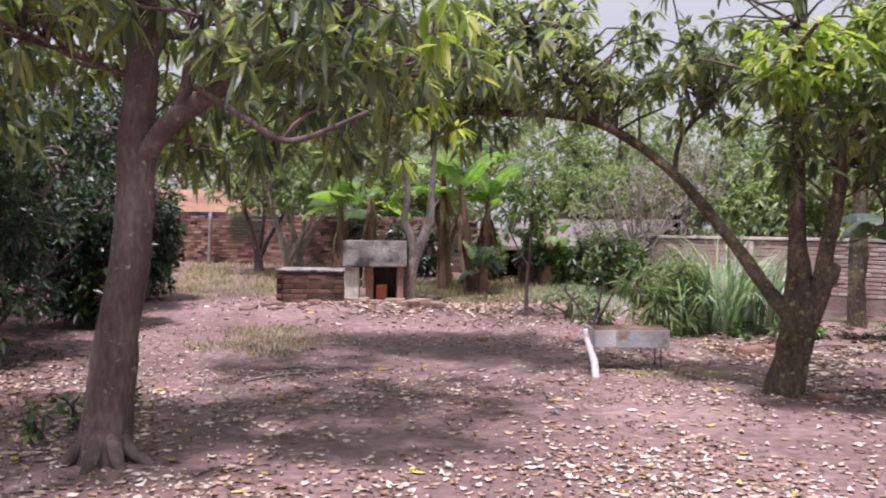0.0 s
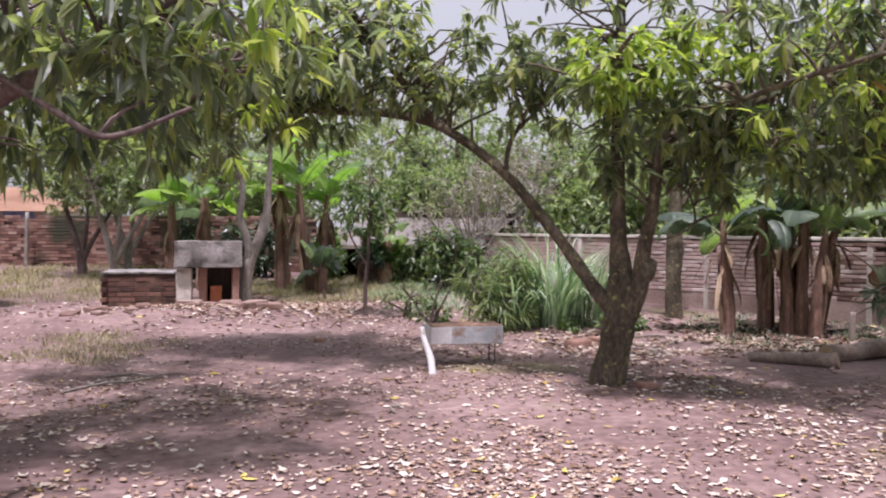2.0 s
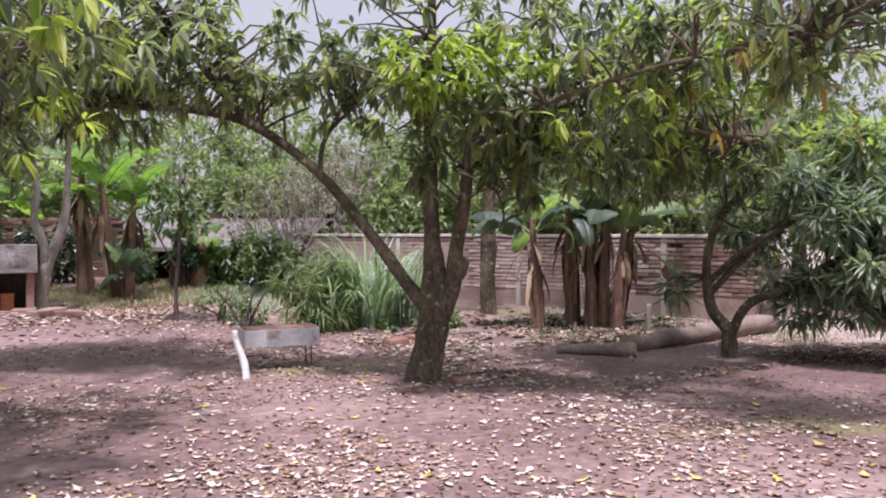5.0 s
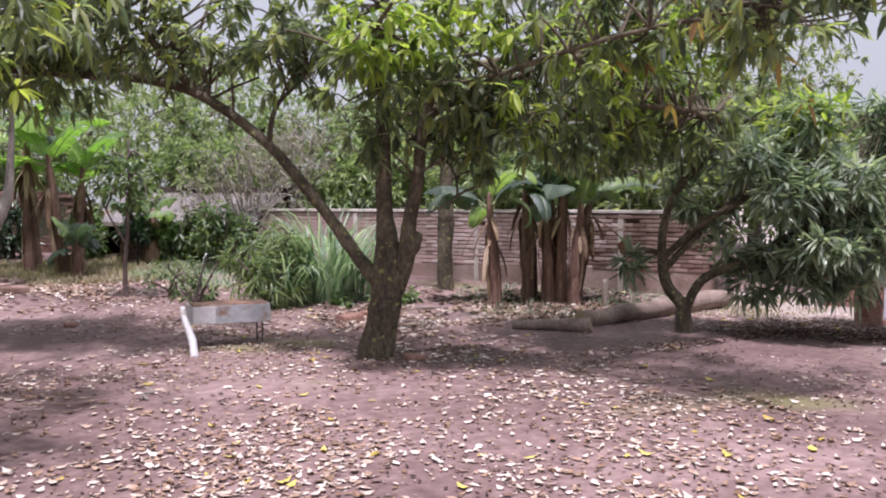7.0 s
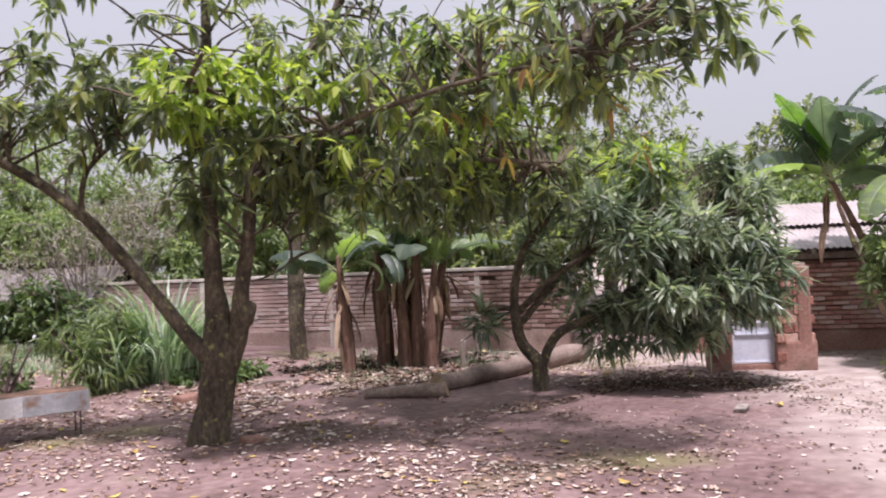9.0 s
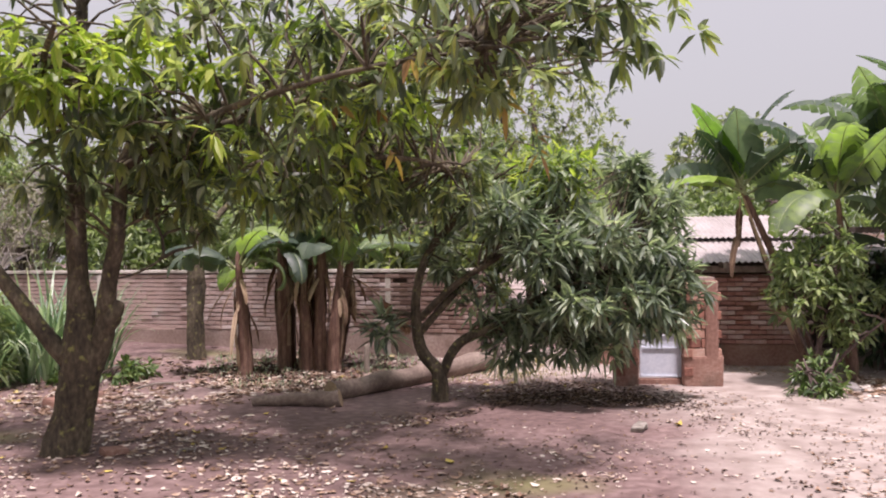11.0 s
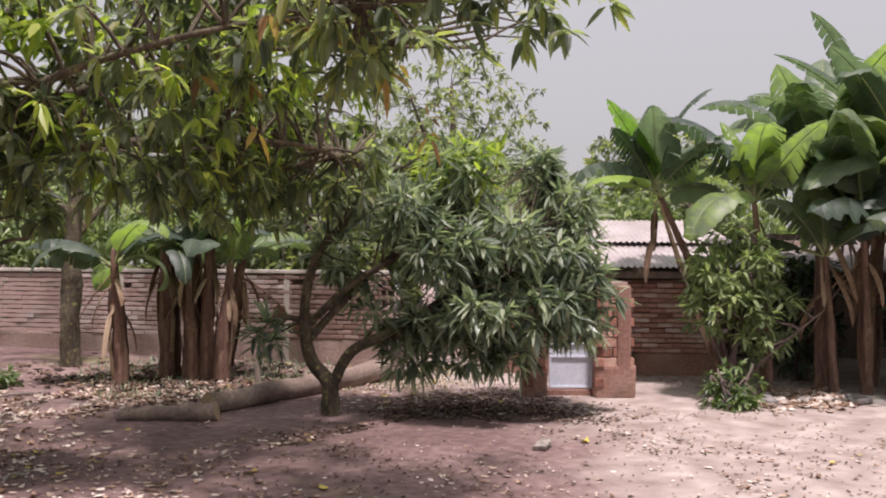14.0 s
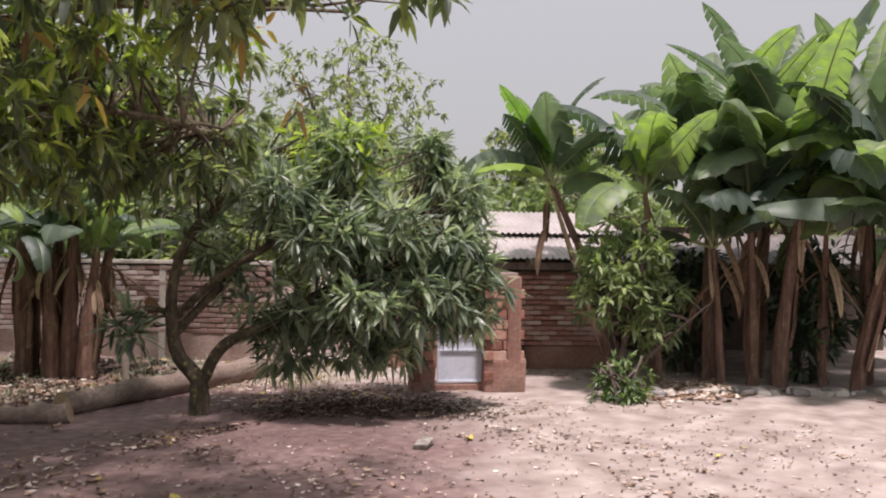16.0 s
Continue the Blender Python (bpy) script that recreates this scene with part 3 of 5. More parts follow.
# the mango tree beside the start of the walk
tree("mango_tree", (-1.3, 6.06), "tall mango tree with a smooth grey-brown trunk forking low", [
    [(-1.33, 6.05, -0.15, 0.20), (-1.30, 6.07, 0.1, 0.175), (-1.24, 6.12, 0.83, 0.148), (-1.13, 6.17, 1.6, 0.133), (-1.12, 6.19, 2.14, 0.13), (-1.08, 6.19, 2.66, 0.11), (-1.04, 6.2, 3.3, 0.10), (-1.2, 6.4, 4.4, 0.07)],
    [(-1.10, 6.15, 2.02, 0.07), (-0.87, 6.05, 2.31, 0.075), (-0.70, 6.02, 2.43, 0.07), (-0.45, 5.88, 2.57, 0.058), (-0.10, 5.72, 2.76, 0.045), (0.6, 5.9, 3.3, 0.03)],
    [(-0.80, 6.03, 2.38, 0.05), (-0.73, 5.98, 2.67, 0.045), (-0.60, 5.92, 3.1, 0.035), (-0.5, 6.2, 3.9, 0.02)],
    [(-0.70, 5.93, 2.54, 0.02), (-0.35, 5.55, 2.29, 0.022), (-0.14, 5.31, 2.14, 0.02), (0.05, 5.18, 2.14, 0.018), (0.39, 5.02, 2.28, 0.012)],
    [(-1.1, 6.2, 2.6, 0.025), (-1.6, 6.3, 2.8, 0.02), (-2.3, 6.4, 3.0, 0.012)],
    [(-0.45, 5.88, 2.57, 0.03), (0.1, 6.6, 2.8, 0.03), (0.9, 7.3, 2.9, 0.02)],
    [(-1.06, 6.2, 2.95, 0.045), (-0.7, 7.4, 3.15, 0.036), (-0.1, 8.9, 3.3, 0.026), (0.8, 10.4, 3.45, 0.014)]],
    BARK, [(-2.2, 6.4, 3.3, 1.3, 1.3, 0.75, 170), (-0.4, 6.1, 3.45, 1.5, 1.5, 0.75, 135), (0.9, 6.9, 3.2, 1.3, 1.3, 0.6, 75), (0.6, 10.4, 3.6, 1.9, 1.3, 0.85, 190), (-0.6, 9.2, 3.3, 1.2, 1.0, 0.7, 90), (-1.0, 6.6, 5.0, 2.8, 2.6, 1.4, 60), (0.2, 5.6, 2.75, 0.8, 0.6, 0.4, 50), (-0.7, 7.2, 2.45, 0.7, 0.6, 0.38, 45), (0.25, 7.7, 2.45, 0.7, 0.6, 0.33, 40), (-2.9, 7.0, 2.6, 1.0, 1.0, 0.7, 110), (-1.9, 5.2, 3.2, 0.9, 0.7, 0.6, 80), (1.8, 10.8, 3.1, 1.4, 1.0, 0.6, 100)],
    LEAF_MANGO, 9, 0.20, 0.054, 0.68, 21, extra=[([(0.75, 5.3, 2.95, 0.35, 0.3, 0.22, 6), (-2.2, 6.2, 3.2, 1.2, 1.0, 0.5, 16), (0.6, 8, 3.0, 1.8, 1.3, 0.8, 16)], LEAF_YOUNG, 8)])

first = bpy.data.objects["mango_tree"]
for k, (a, L) in enumerate(((-0.3, 0.55), (0.9, 0.4), (2.2, 0.45), (3.5, 0.5), (4.5, 0.5), (5.3, 0.45))):
    c, s = math.cos(a), math.sin(a)
    limb("root", [(c * 0.09, s * 0.09, 0.2, 0.06), (c * 0.19, s * 0.19, 0.07, 0.05), (c * L * 0.55, s * L * 0.55, 0.0, 0.04), (c * L * 0.8, s * L * 0.8, -0.05, 0.02)], BARK, first, 8, 4, 0.2, k)
for k, (x, y, s) in enumerate(((4.98, 7.36, 0.16), (2.5, 11.5, 0.14), (6.2, 10.4, 0.2), (5.7, 10.1, 0.22), (6.0, 9.9, 0.15))):
    ob = part("stone", block((s * 1.4, s, s * 0.5), (0, 0, -0.02), 0.03, 0.03, k * 1.1, k + 90, 2), MUD, None)
    ob.matrix_basis = Matrix.Translation((x, y, ground_z(x, y)))
    tagged(ob, "dark clod of earth and stone lying among leaves", "stone", "clods in the yard")

# the large mango in the middle of the yard
tree("mango_tree", (4.71, 7.66), "large spreading mango tree with mossy leaning limbs and drooping leaves", [
    [(4.70, 7.68, -0.15, 0.20), (4.71, 7.68, 0.05, 0.19), (4.77, 7.64, 0.41, 0.165), (4.82, 7.61, 0.86, 0.17), (4.80, 7.64, 1.42, 0.092), (4.79, 7.66, 2.04, 0.08), (4.85, 7.75, 2.78, 0.072), (4.96, 7.9, 3.9, 0.05), (5.0, 8.0, 5.2, 0.03)],
    [(4.84, 7.58, 0.6, 0.10), (4.93, 7.46, 1.02, 0.10), (4.95, 7.40, 1.43, 0.075), (4.97, 7.28, 1.87, 0.065), (4.98, 7.16, 2.47, 0.058), (5.2, 6.9, 3.2, 0.045), (5.6, 6.3, 4.2, 0.025)],
    [(4.91, 7.45, 1.0, 0.07), (4.97, 7.38, 1.17, 0.085), (5.03, 7.35, 1.30, 0.04)],
    [(4.78, 7.62, 0.72, 0.09), (4.60, 7.80, 1.0, 0.075), (4.30, 8.10, 1.56, 0.060), (3.95, 8.6, 2.2, 0.056), (3.48, 9.1, 2.7, 0.052), (3.0, 9.55, 2.93, 0.055), (2.3, 10.1, 3.0, 0.045), (1.4, 10.6, 3.05, 0.025)],
    [(3.95, 8.6, 2.2, 0.03), (3.98, 8.5, 2.6, 0.025), (4.3, 8.4, 2.95, 0.018)],
    [(3.4, 9.2, 2.74, 0.05), (2.9, 9.2, 3.3, 0.04), (2.3, 9.0, 3.9, 0.02)],
    [(4.95, 7.18, 2.47, 0.05), (5.7, 6.4, 2.85, 0.035), (6.3, 5.5, 3.1, 0.022), (6.8, 4.8, 3.1, 0.012)],
    [(4.85, 7.75, 2.78, 0.05), (5.9, 7.6, 3.1, 0.036), (7.0, 7.4, 3.3, 0.026), (8.0, 7.1, 3.2, 0.012)],
    [(4.95, 7.2, 2.4, 0.04), (5.15, 6.2, 2.75, 0.028), (5.45, 5.0, 2.95, 0.02), (5.9, 4.0, 3.05, 0.01)],
    [(4.9, 7.4, 2.2, 0.045), (6.0, 6.7, 2.5, 0.035), (7.2, 6.1, 2.6, 0.025), (7.9, 6.0, 2.5, 0.012)],
    [(4.85, 7.75, 2.6, 0.04), (4.2, 6.9, 3.0, 0.03), (3.9, 6.0, 3.2, 0.015)],
    [(4.93, 7.3, 1.87, 0.012), (5.12, 7.0, 2.0, 0.012), (5.15, 6.85, 1.7, 0.012), (4.9, 6.8, 1.55, 0.01), (4.7, 6.8, 1.5, 0.006)]],
    BARK_MOSS, [(5.1, 8.2, 4.5, 2.3, 2.0, 1.2, 115), (4.25, 8.2, 3.2, 0.9, 0.9, 0.6, 75), (5.9, 6.0, 3.1, 1.5, 1.3, 0.7, 95), (7.2, 6.9, 3.2, 1.6, 1.5, 0.9, 130), (6.5, 5.0, 3.3, 1.3, 1.2, 0.8, 75), (8.2, 7.5, 2.8, 1.2, 1.1, 0.65, 70), (7.8, 6.3, 2.6, 0.9, 0.9, 0.5, 60), (5.9, 4.1, 3.1, 1.0, 0.8, 0.5, 55), (6.9, 3.7, 3.5, 0.9, 0.7, 0.5, 50), (6.0, 7.4, 2.6, 1.2, 1.0, 0.4, 25), (6.8, 8.6, 2.5, 1.4, 1.0, 0.4, 28), (8.1, 8.4, 2.45, 1.1, 1.0, 0.45, 25), (5.35, 7.0, 2.2, 0.45, 0.45, 0.4, 26), (4.5, 7.3, 2.3, 0.4, 0.4, 0.4, 20), (4.95, 6.7, 2.55, 0.75, 0.5, 0.4, 40), (5.7, 6.5, 2.4, 0.8, 0.7, 0.4, 42), (6.6, 6.8, 2.35, 0.9, 0.8, 0.4, 45), (7.5, 7.2, 2.25, 0.8, 0.7, 0.4, 36), (2.7, 9.4, 3.5, 1.6, 1.4, 0.7, 240), (1.2, 10.4, 3.2, 1.3, 1.2, 0.6, 140), (4.6, 6.9, 2.9, 0.9, 0.7, 0.6, 38), (6.9, 7.3, 4.7, 2.4, 2.2, 1.1, 40)],
    LEAF_MANGO, 12, 0.16, 0.052, 0.56, 33, twigs=0.75, extra=[([(4.6, 6.7, 3.15, 0.9, 0.6, 0.42, 90), (6.3, 5.6, 2.9, 1.7, 1.2, 0.7, 50), (7.2, 6.6, 3.1, 1.5, 1.3, 0.9, 60), (6.2, 6.6, 2.5, 1.2, 0.9, 0.4, 22)], LEAF_YOUNG, 8), ([(6.2, 4.7, 2.8, 1.3, 1.0, 0.5, 12)], LEAF_OCHRE, 3)])

# the low mango by the gate: leaf clumps (x, y, z, radius, whorls)
LOW_CLUMPS = [(9.07, 6.94, 2.33, 0.42, 40), (8.92, 6.18, 2.11, 0.38, 36), (9.78, 6.05, 2.52, 0.5, 58), (10.48, 5.81, 2.62, 0.48, 52), (10.41, 5.29, 2.21, 0.42, 46), (9.07, 6.52, 1.51, 0.36, 30),
              (9.04, 5.75, 1.75, 0.40, 40), (9.55, 5.42, 1.87, 0.42, 46), (10.2, 5.11, 1.76, 0.42, 46), (10.38, 4.93, 1.33, 0.36, 38), (9.27, 6.14, 1.08, 0.38, 32), (9.28, 5.49, 1.17, 0.38, 40),
              (9.83, 5.14, 1.16, 0.40, 44), (10.31, 5.03, 0.92, 0.30, 28), (9.6, 5.92, 0.73, 0.36, 30), (9.85, 5.47, 0.68, 0.32, 28), (9.29, 6.47, 0.67, 0.34, 24), (8.97, 7.11, 1.69, 0.38, 26), (8.23, 7.45, 0.84, 0.22, 10)]
tree("mango_tree", (8.72, 7.03), "low dense mango tree with narrow glossy leaves hanging near the ground", [
    [(8.73, 7.03, -0.1, 0.12), (8.72, 7.03, 0.05, 0.105), (8.71, 7.04, 0.33, 0.085), (8.58, 7.2, 0.63, 0.068), (8.55, 7.24, 1.18, 0.055), (8.67, 7.17, 1.68, 0.045), (8.93, 6.99, 2.06, 0.04), (9.3, 6.8, 2.5, 0.02)],
    [(8.72, 7.02, 0.25, 0.06), (8.86, 6.86, 0.66, 0.055), (9.14, 6.46, 0.90, 0.045), (9.60, 5.93, 1.31, 0.04), (10.2, 5.5, 1.4, 0.02)],
    [(8.60, 7.22, 0.95, 0.045), (8.78, 6.88, 1.31, 0.04), (8.93, 6.52, 1.56, 0.035), (9.5, 6.2, 1.9, 0.02)],
    [(8.58, 7.2, 0.8, 0.045), (8.9, 7.0, 1.2, 0.04), (9.4, 6.9, 1.6, 0.03), (10.0, 6.8, 2.0, 0.02)]],
    BARK_MOSS, [(x, y, z, r, r * 0.95, r * 0.72, int(n)) for x, y, z, r, n in LOW_CLUMPS] + [(10.1, 6.2, 1.7, 0.7, 0.7, 0.6, 45), (9.3, 6.7, 1.3, 0.5, 0.5, 0.4, 20)],
    LEAF_SMALL, 11, 0.235, 0.045, 0.30, 44, gap=0.05, shell=0.33, spread=0.95, up=0.12, twigs=0.7, extra=[([(9.9, 6.1, 2.7, 0.8, 0.8, 0.3, 30)], LEAF_YOUNG, 9)])


# ---- bananas ----
def banana_leaf(length, width, rise, fall, az, material, parent, rng, torn=0.35, name="leaf", twist=0.0, base=(0, 0, 0), label=""):
    """An arching blade with a raised midrib, split along the veins at its edges."""
    n = 18
    ca, sa = math.cos(az), math.sin(az)
    pts, ang = [], rise
    x = z = 0.0
    for i in range(n + 1):
        pts.append((x, z, ang))
        step = length / n
        x += math.cos(ang) * step
        z += math.sin(ang) * step
        ang -= fall / n * (0.4 + 1.2 * i / n)
    vs, fs = [], []

    def put(x, y, z):
        vs.append((base[0] + ca * x - sa * y, base[1] + sa * x + ca * y, base[2] + z))
        return len(vs) - 1
    stalk = 3
    for side in (-1, 1):
        hang = rng.uniform(0.12, 0.5) if rng.uniform() < 0.6 else rng.uniform(0.5, 1.1)
        prev = None
        drop = 0.0
        for i in range(stalk, n + 1):
            s = (i - stalk) / (n - stalk)
            w = width * 0.5 * (min(1, s * 5) ** 0.7) * (max(0.0, 1 - s ** 3.2)) ** 0.6 + 0.004
            px, pz, a = pts[i]
            nx_, nz_ = -math.sin(a), math.cos(a)
            if rng.uniform() < torn:
                drop = rng.uniform(0, 0.8)
                prev_cut = True
            else:
                prev_cut = False
            lift = w * (0.22 + twist * side) - w * hang * drop
            lift2 = w * 0.16
            m0 = put(px, 0, pz)
            m1 = put(px + nx_ * lift2, side * w * 0.5, pz + nz_ * lift2)
            m2 = put(px + nx_ * lift - math.cos(a) * w * 0.12, side * w * (0.98 - 0.1 * drop), pz + nz_ * lift - w * 0.5 * hang)
            if prev:
                a0, a1, a2 = prev
                if prev_cut and s < 0.97:
                    b2 = put(*[0, 0, 0])
                    vs[b2] = tuple(Vector(vs[m2]).lerp(Vector(vs[a2]), 0.13) + Vector((0, 0, -0.025)))
                    b1 = put(0, 0, 0)
                    vs[b1] = tuple(Vector(vs[m1]).lerp(Vector(vs[a1]), 0.06))
                    fs += [(a0, m0, b1, a1), (a1, b1, b2, a2)]
                else:
                    fs += [(a0, m0, m1, a1), (a1, m1, m2, a2)]
            prev = (m0, m1, m2)
    leaf = made(name, vs, fs, material, parent, label, True)
    rv, rf = tube_data([(base[0] + ca * p[0], base[1] + sa * p[0], base[2] + p[1] - 0.004) for p in pts], [0.022 * (1 - 0.85 * i / n) * (length / 1.6) * (1.0 if i < 4 else 0.55) + 0.002 for i in range(n + 1)], 5)
    made("midrib", rv, rf, RIB if material is not DEAD else DEAD, leaf)
    return leaf


def banana(x, y, h, r, seed, leaves=7, length=1.5, width=0.42, lean=(0, 0), dead=3, label="banana plant with a brown sheathed stem and broad torn leaves", group="", upright=0.5, azs=None, fall=(0.5, 1.7), hang=(-1.3, -0.6), blade=None):
    rng = np.random.default_rng(seed)
    top = thing("banana_plant", Matrix.Translation((x, y, ground_z(x, y))), label, "banana plant", group)
    ctrl = [(0, 0, -0.1, r * 1.25), (lean[0] * 0.1, lean[1] * 0.1, h * 0.2, r), (lean[0] * 0.5, lean[1] * 0.5, h * 0.6, r * 0.8), (lean[0], lean[1], h, r * 0.5), (lean[0] * 1.06, lean[1] * 1.06, h + 0.22, r * 0.16)]
    limb("stem", ctrl, STEM, top, 12, 6, 0.3, seed)
    # loose dry sheaths round the stem
    for k in range(4):
        a = rng.uniform(0, 6.283)
        z0, z1 = h * rng.uniform(0.0, 0.3), h * rng.uniform(0.5, 0.95)
        vs, fs = [], []
        for i in range(7):
            t = i / 6
            z = z0 + (z1 - z0) * t
            cx, cy = lean[0] * z / h, lean[1] * z / h
            rr = r * (1.10 - 0.5 * z / h) + 0.025 * math.sin(t * 3.1) * rng.uniform(0.3, 1.3)
            for da in (-0.5, 0.0, 0.5):
                q = a + da * (1 - 0.4 * t) + 0.1 * math.sin(t * 6)
                vs.append((cx + math.cos(q) * (rr + 0.012), cy + math.sin(q) * (rr + 0.012), z))
            if i:
                b = i * 3
                fs += [(b - 3, b - 2, b + 1, b), (b - 2, b - 1, b + 2, b + 1)]
        made("sheath", vs, fs, DEAD if k % 2 and not (group == G2 and k == 1) else STEM, top, "peeling dry leaf sheath", True)
    crown = (lean[0], lean[1], h - 0.05)
    for k in range(leaves):
        a = azs[k % len(azs)] + rng.uniform(-0.2, 0.2) if azs else k * 2.4 + rng.uniform(-0.4, 0.4)
        up = rng.uniform(0.75, 1.5) if k < leaves * upright else rng.uniform(0.1, 0.8)
        banana_leaf(length * rng.uniform(0.75, 1.15), width * rng.uniform(0.8, 1.15), up, rng.uniform(*fall), a, blade or BANANA, top, rng, rng.uniform(0.3, 0.9), base=crown)
    for k in range(dead):
        banana_leaf(length * rng.uniform(0.35, 0.6), width * 0.15, rng.uniform(*hang), rng.uniform(0.2, 1.0), rng.uniform(0, 6.283), DEAD, top, rng, 0.0, "dead_leaf", base=(crown[0], crown[1], h * rng.uniform(0.7, 0.95)), label="withered brown hanging leaf")
    return top


G1, G2, G3 = "bananas behind the sink", "bananas along the side wall", "tall bananas by the outhouse"
for x, y, h, r, s, n, ln_, le in ((3.34, 19.3, 2.1, 0.09, 1, 8, 1.5, (-0.15, 0)), (3.55, 17.6, 2.0, 0.09, 2, 9, 1.5, (-0.2, 0.05)), (3.95, 18.2, 1.8, 0.08, 3, 6, 1.3, (0.1, 0)), (3.75, 17.3, 0.5, 0.09, 4, 5, 0.7, (0, 0)),
                             (5.7, 19.2, 0.95, 0.16, 5, 4, 0.9, (0, 0)), (5.3, 19.6, 1.0, 0.13, 6, 4, 0.9, (0, 0)), (1.55, 18.8, 1.5, 0.12, 7, 7, 1.3, (0, 0)), (0.9, 19.2, 1.35, 0.11, 8, 7, 1.2, (0, 0)), (3.1, 18.4, 2.3, 0.085, 9, 6, 1.4, (0, 0))):
    banana(x, y, h * (1.25 if x < 2 else 1.05), r * 1.3, s, min(n, 5), ln_ * 1.1, 0.60, le, 16 if x > 3 and h > 1.5 else 8, group=G1, fall=(0.6, 2.2), hang=(-1.5, -0.9), blade=BANANA_LIME if s in (1, 2, 3, 7) else BANANA)
for x, y, h, r, s, n, ln_, le in ((8.48, 10.5, 1.45, 0.075, 11, 6, 1.2, (-0.12, 0)), (9.22, 10.6, 1.7, 0.08, 12, 6, 1.1, (-0.05, 0)), (9.52, 10.15, 1.75, 0.085, 13, 7, 1.2, (0.05, 0)), (9.42, 10.75, 1.6, 0.08, 14, 5, 1.1, (0, 0.1)), (9.36, 10.25, 1.5, 0.08, 61, 4, 1.0, (-0.08, 0.02)), (9.62, 10.5, 1.75, 0.085, 62, 5, 1.1, (0.04, 0.08)), (9.60, 9.95, 1.4, 0.075, 63, 4, 1.0, (0.1, -0.06)), (9.72, 10.05, 1.6, 0.075, 16, 5, 1.1, (0.25, -0.1))):
    banana(x, y, h * 1.05, r * 1.25, s, 3 + s % 2, ln_ * 1.15, 0.44, le, 9, group=G2, upright=0.55, fall=(0.7, 2.6), hang=(-1.45, -0.7))
for x, y, h, r, s, n, ln_, le in ((14.0, 3.45, 2.7, 0.095, 21, 10, 2.6, (0.15, 0.1)), (13.9, 2.9, 2.2, 0.075, 22, 8, 2.2, (0.1, 0.05)), (14.05, 2.62, 2.5, 0.105, 23, 10, 2.6, (0.25, -0.25)), (14.1, 1.75, 2.2, 0.085, 24, 9, 2.3, (-0.1, -0.3)), (13.4, 3.95, 1.95, 0.075, 25, 7, 1.6, (-0.1, 0.1)),
                             (13.75, 4.6, 2.1, 0.08, 26, 4, 1.5, (-0.55, 0.45)), (14.75, 3.0, 2.9, 0.09, 27, 8, 2.6, (0, 0)), (14.9, 1.7, 2.7, 0.09, 28, 8, 2.5, (0, 0)), (14.6, 0.8, 2.3, 0.085, 29, 9, 2.3, (0, 0)),
                             (13.75, 3.25, 1.75, 0.06, 31, 5, 1.7, (0.1, 0.1)), (14.3, 2.15, 1.95, 0.06, 32, 6, 1.8, (0.05, -0.1)), (14.5, 1.3, 1.8, 0.06, 33, 6, 1.7, (-0.1, 0))):
    banana(x, y, h * (1.25 if y > 3.9 else 1.0), r * 0.85, s, n + 4, ln_ * 0.93, 0.62, (le[0] * 1.3, le[1] * 1.3 + 0.1 * (s % 3 - 1)), 2 if y > 3.9 else 6, group=G3, upright=0.65, fall=(0.3, 2.0), hang=(-1.4, -0.6))


# hanging leaves and a dry stalk on two plants of the clump by the wall
for ob in [o for o in bpy.data.objects if o.name.startswith("banana_plant") and o.parent is None]:
    px, py = ob.matrix_basis.translation.x, ob.matrix_basis.translation.y
    if abs(px - 8.48) < 0.01:
        rb = np.random.default_rng(300)
        for az, length, rise, fall in ((2.4, 1.15, 0.75, 1.5), (2.1, 1.0, 0.5, 1.2), (-0.75, 1.0, 0.7, 3.6), (-0.4, 1.1, 1.0, 1.8)):
            banana_leaf(length, 0.42, rise, fall, az, BANANA, ob, rb, 0.3, base=(-0.12, 0, 1.47))
    if abs(px - 13.75) < 0.01 and py > 4:
        rb = np.random.default_rng(303)
        for az, length, rise, fall, blade in ((2.6, 1.5, 1.05, 0.25, BANANA_LIME), (1.6, 1.35, 1.25, 0.3, BANANA_LIME), (2.5, 1.3, 0.45, 1.2, BANANA_LIME), (-0.6, 1.1, 0.5, 1.9, BANANA)):
            banana_leaf(length, 0.6, rise, fall, az, blade, ob, rb, 0.35, base=(-0.72, 0.6, 2.5))
    if abs(px - 9.60) < 0.01:
        limb("dead_stalk", [(0.1, -0.06, 1.40, 0.016), (0.25, -0.3, 1.32, 0.014), (0.42, -0.62, 1.05, 0.011), (0.62, -0.9, 0.68, 0.006)], DEAD, ob, 6, 4, 0.1, label="dry drooping leaf stalk")
        for at in ((0.42, -0.62, 1.05), (0.55, -0.8, 0.82)):
            banana_leaf(0.45, 0.16, -0.5, 0.8, -0.5 + at[2], DEAD, ob, np.random.default_rng(301), 0.3, "dead_leaf", base=at, label="withered brown hanging leaf")


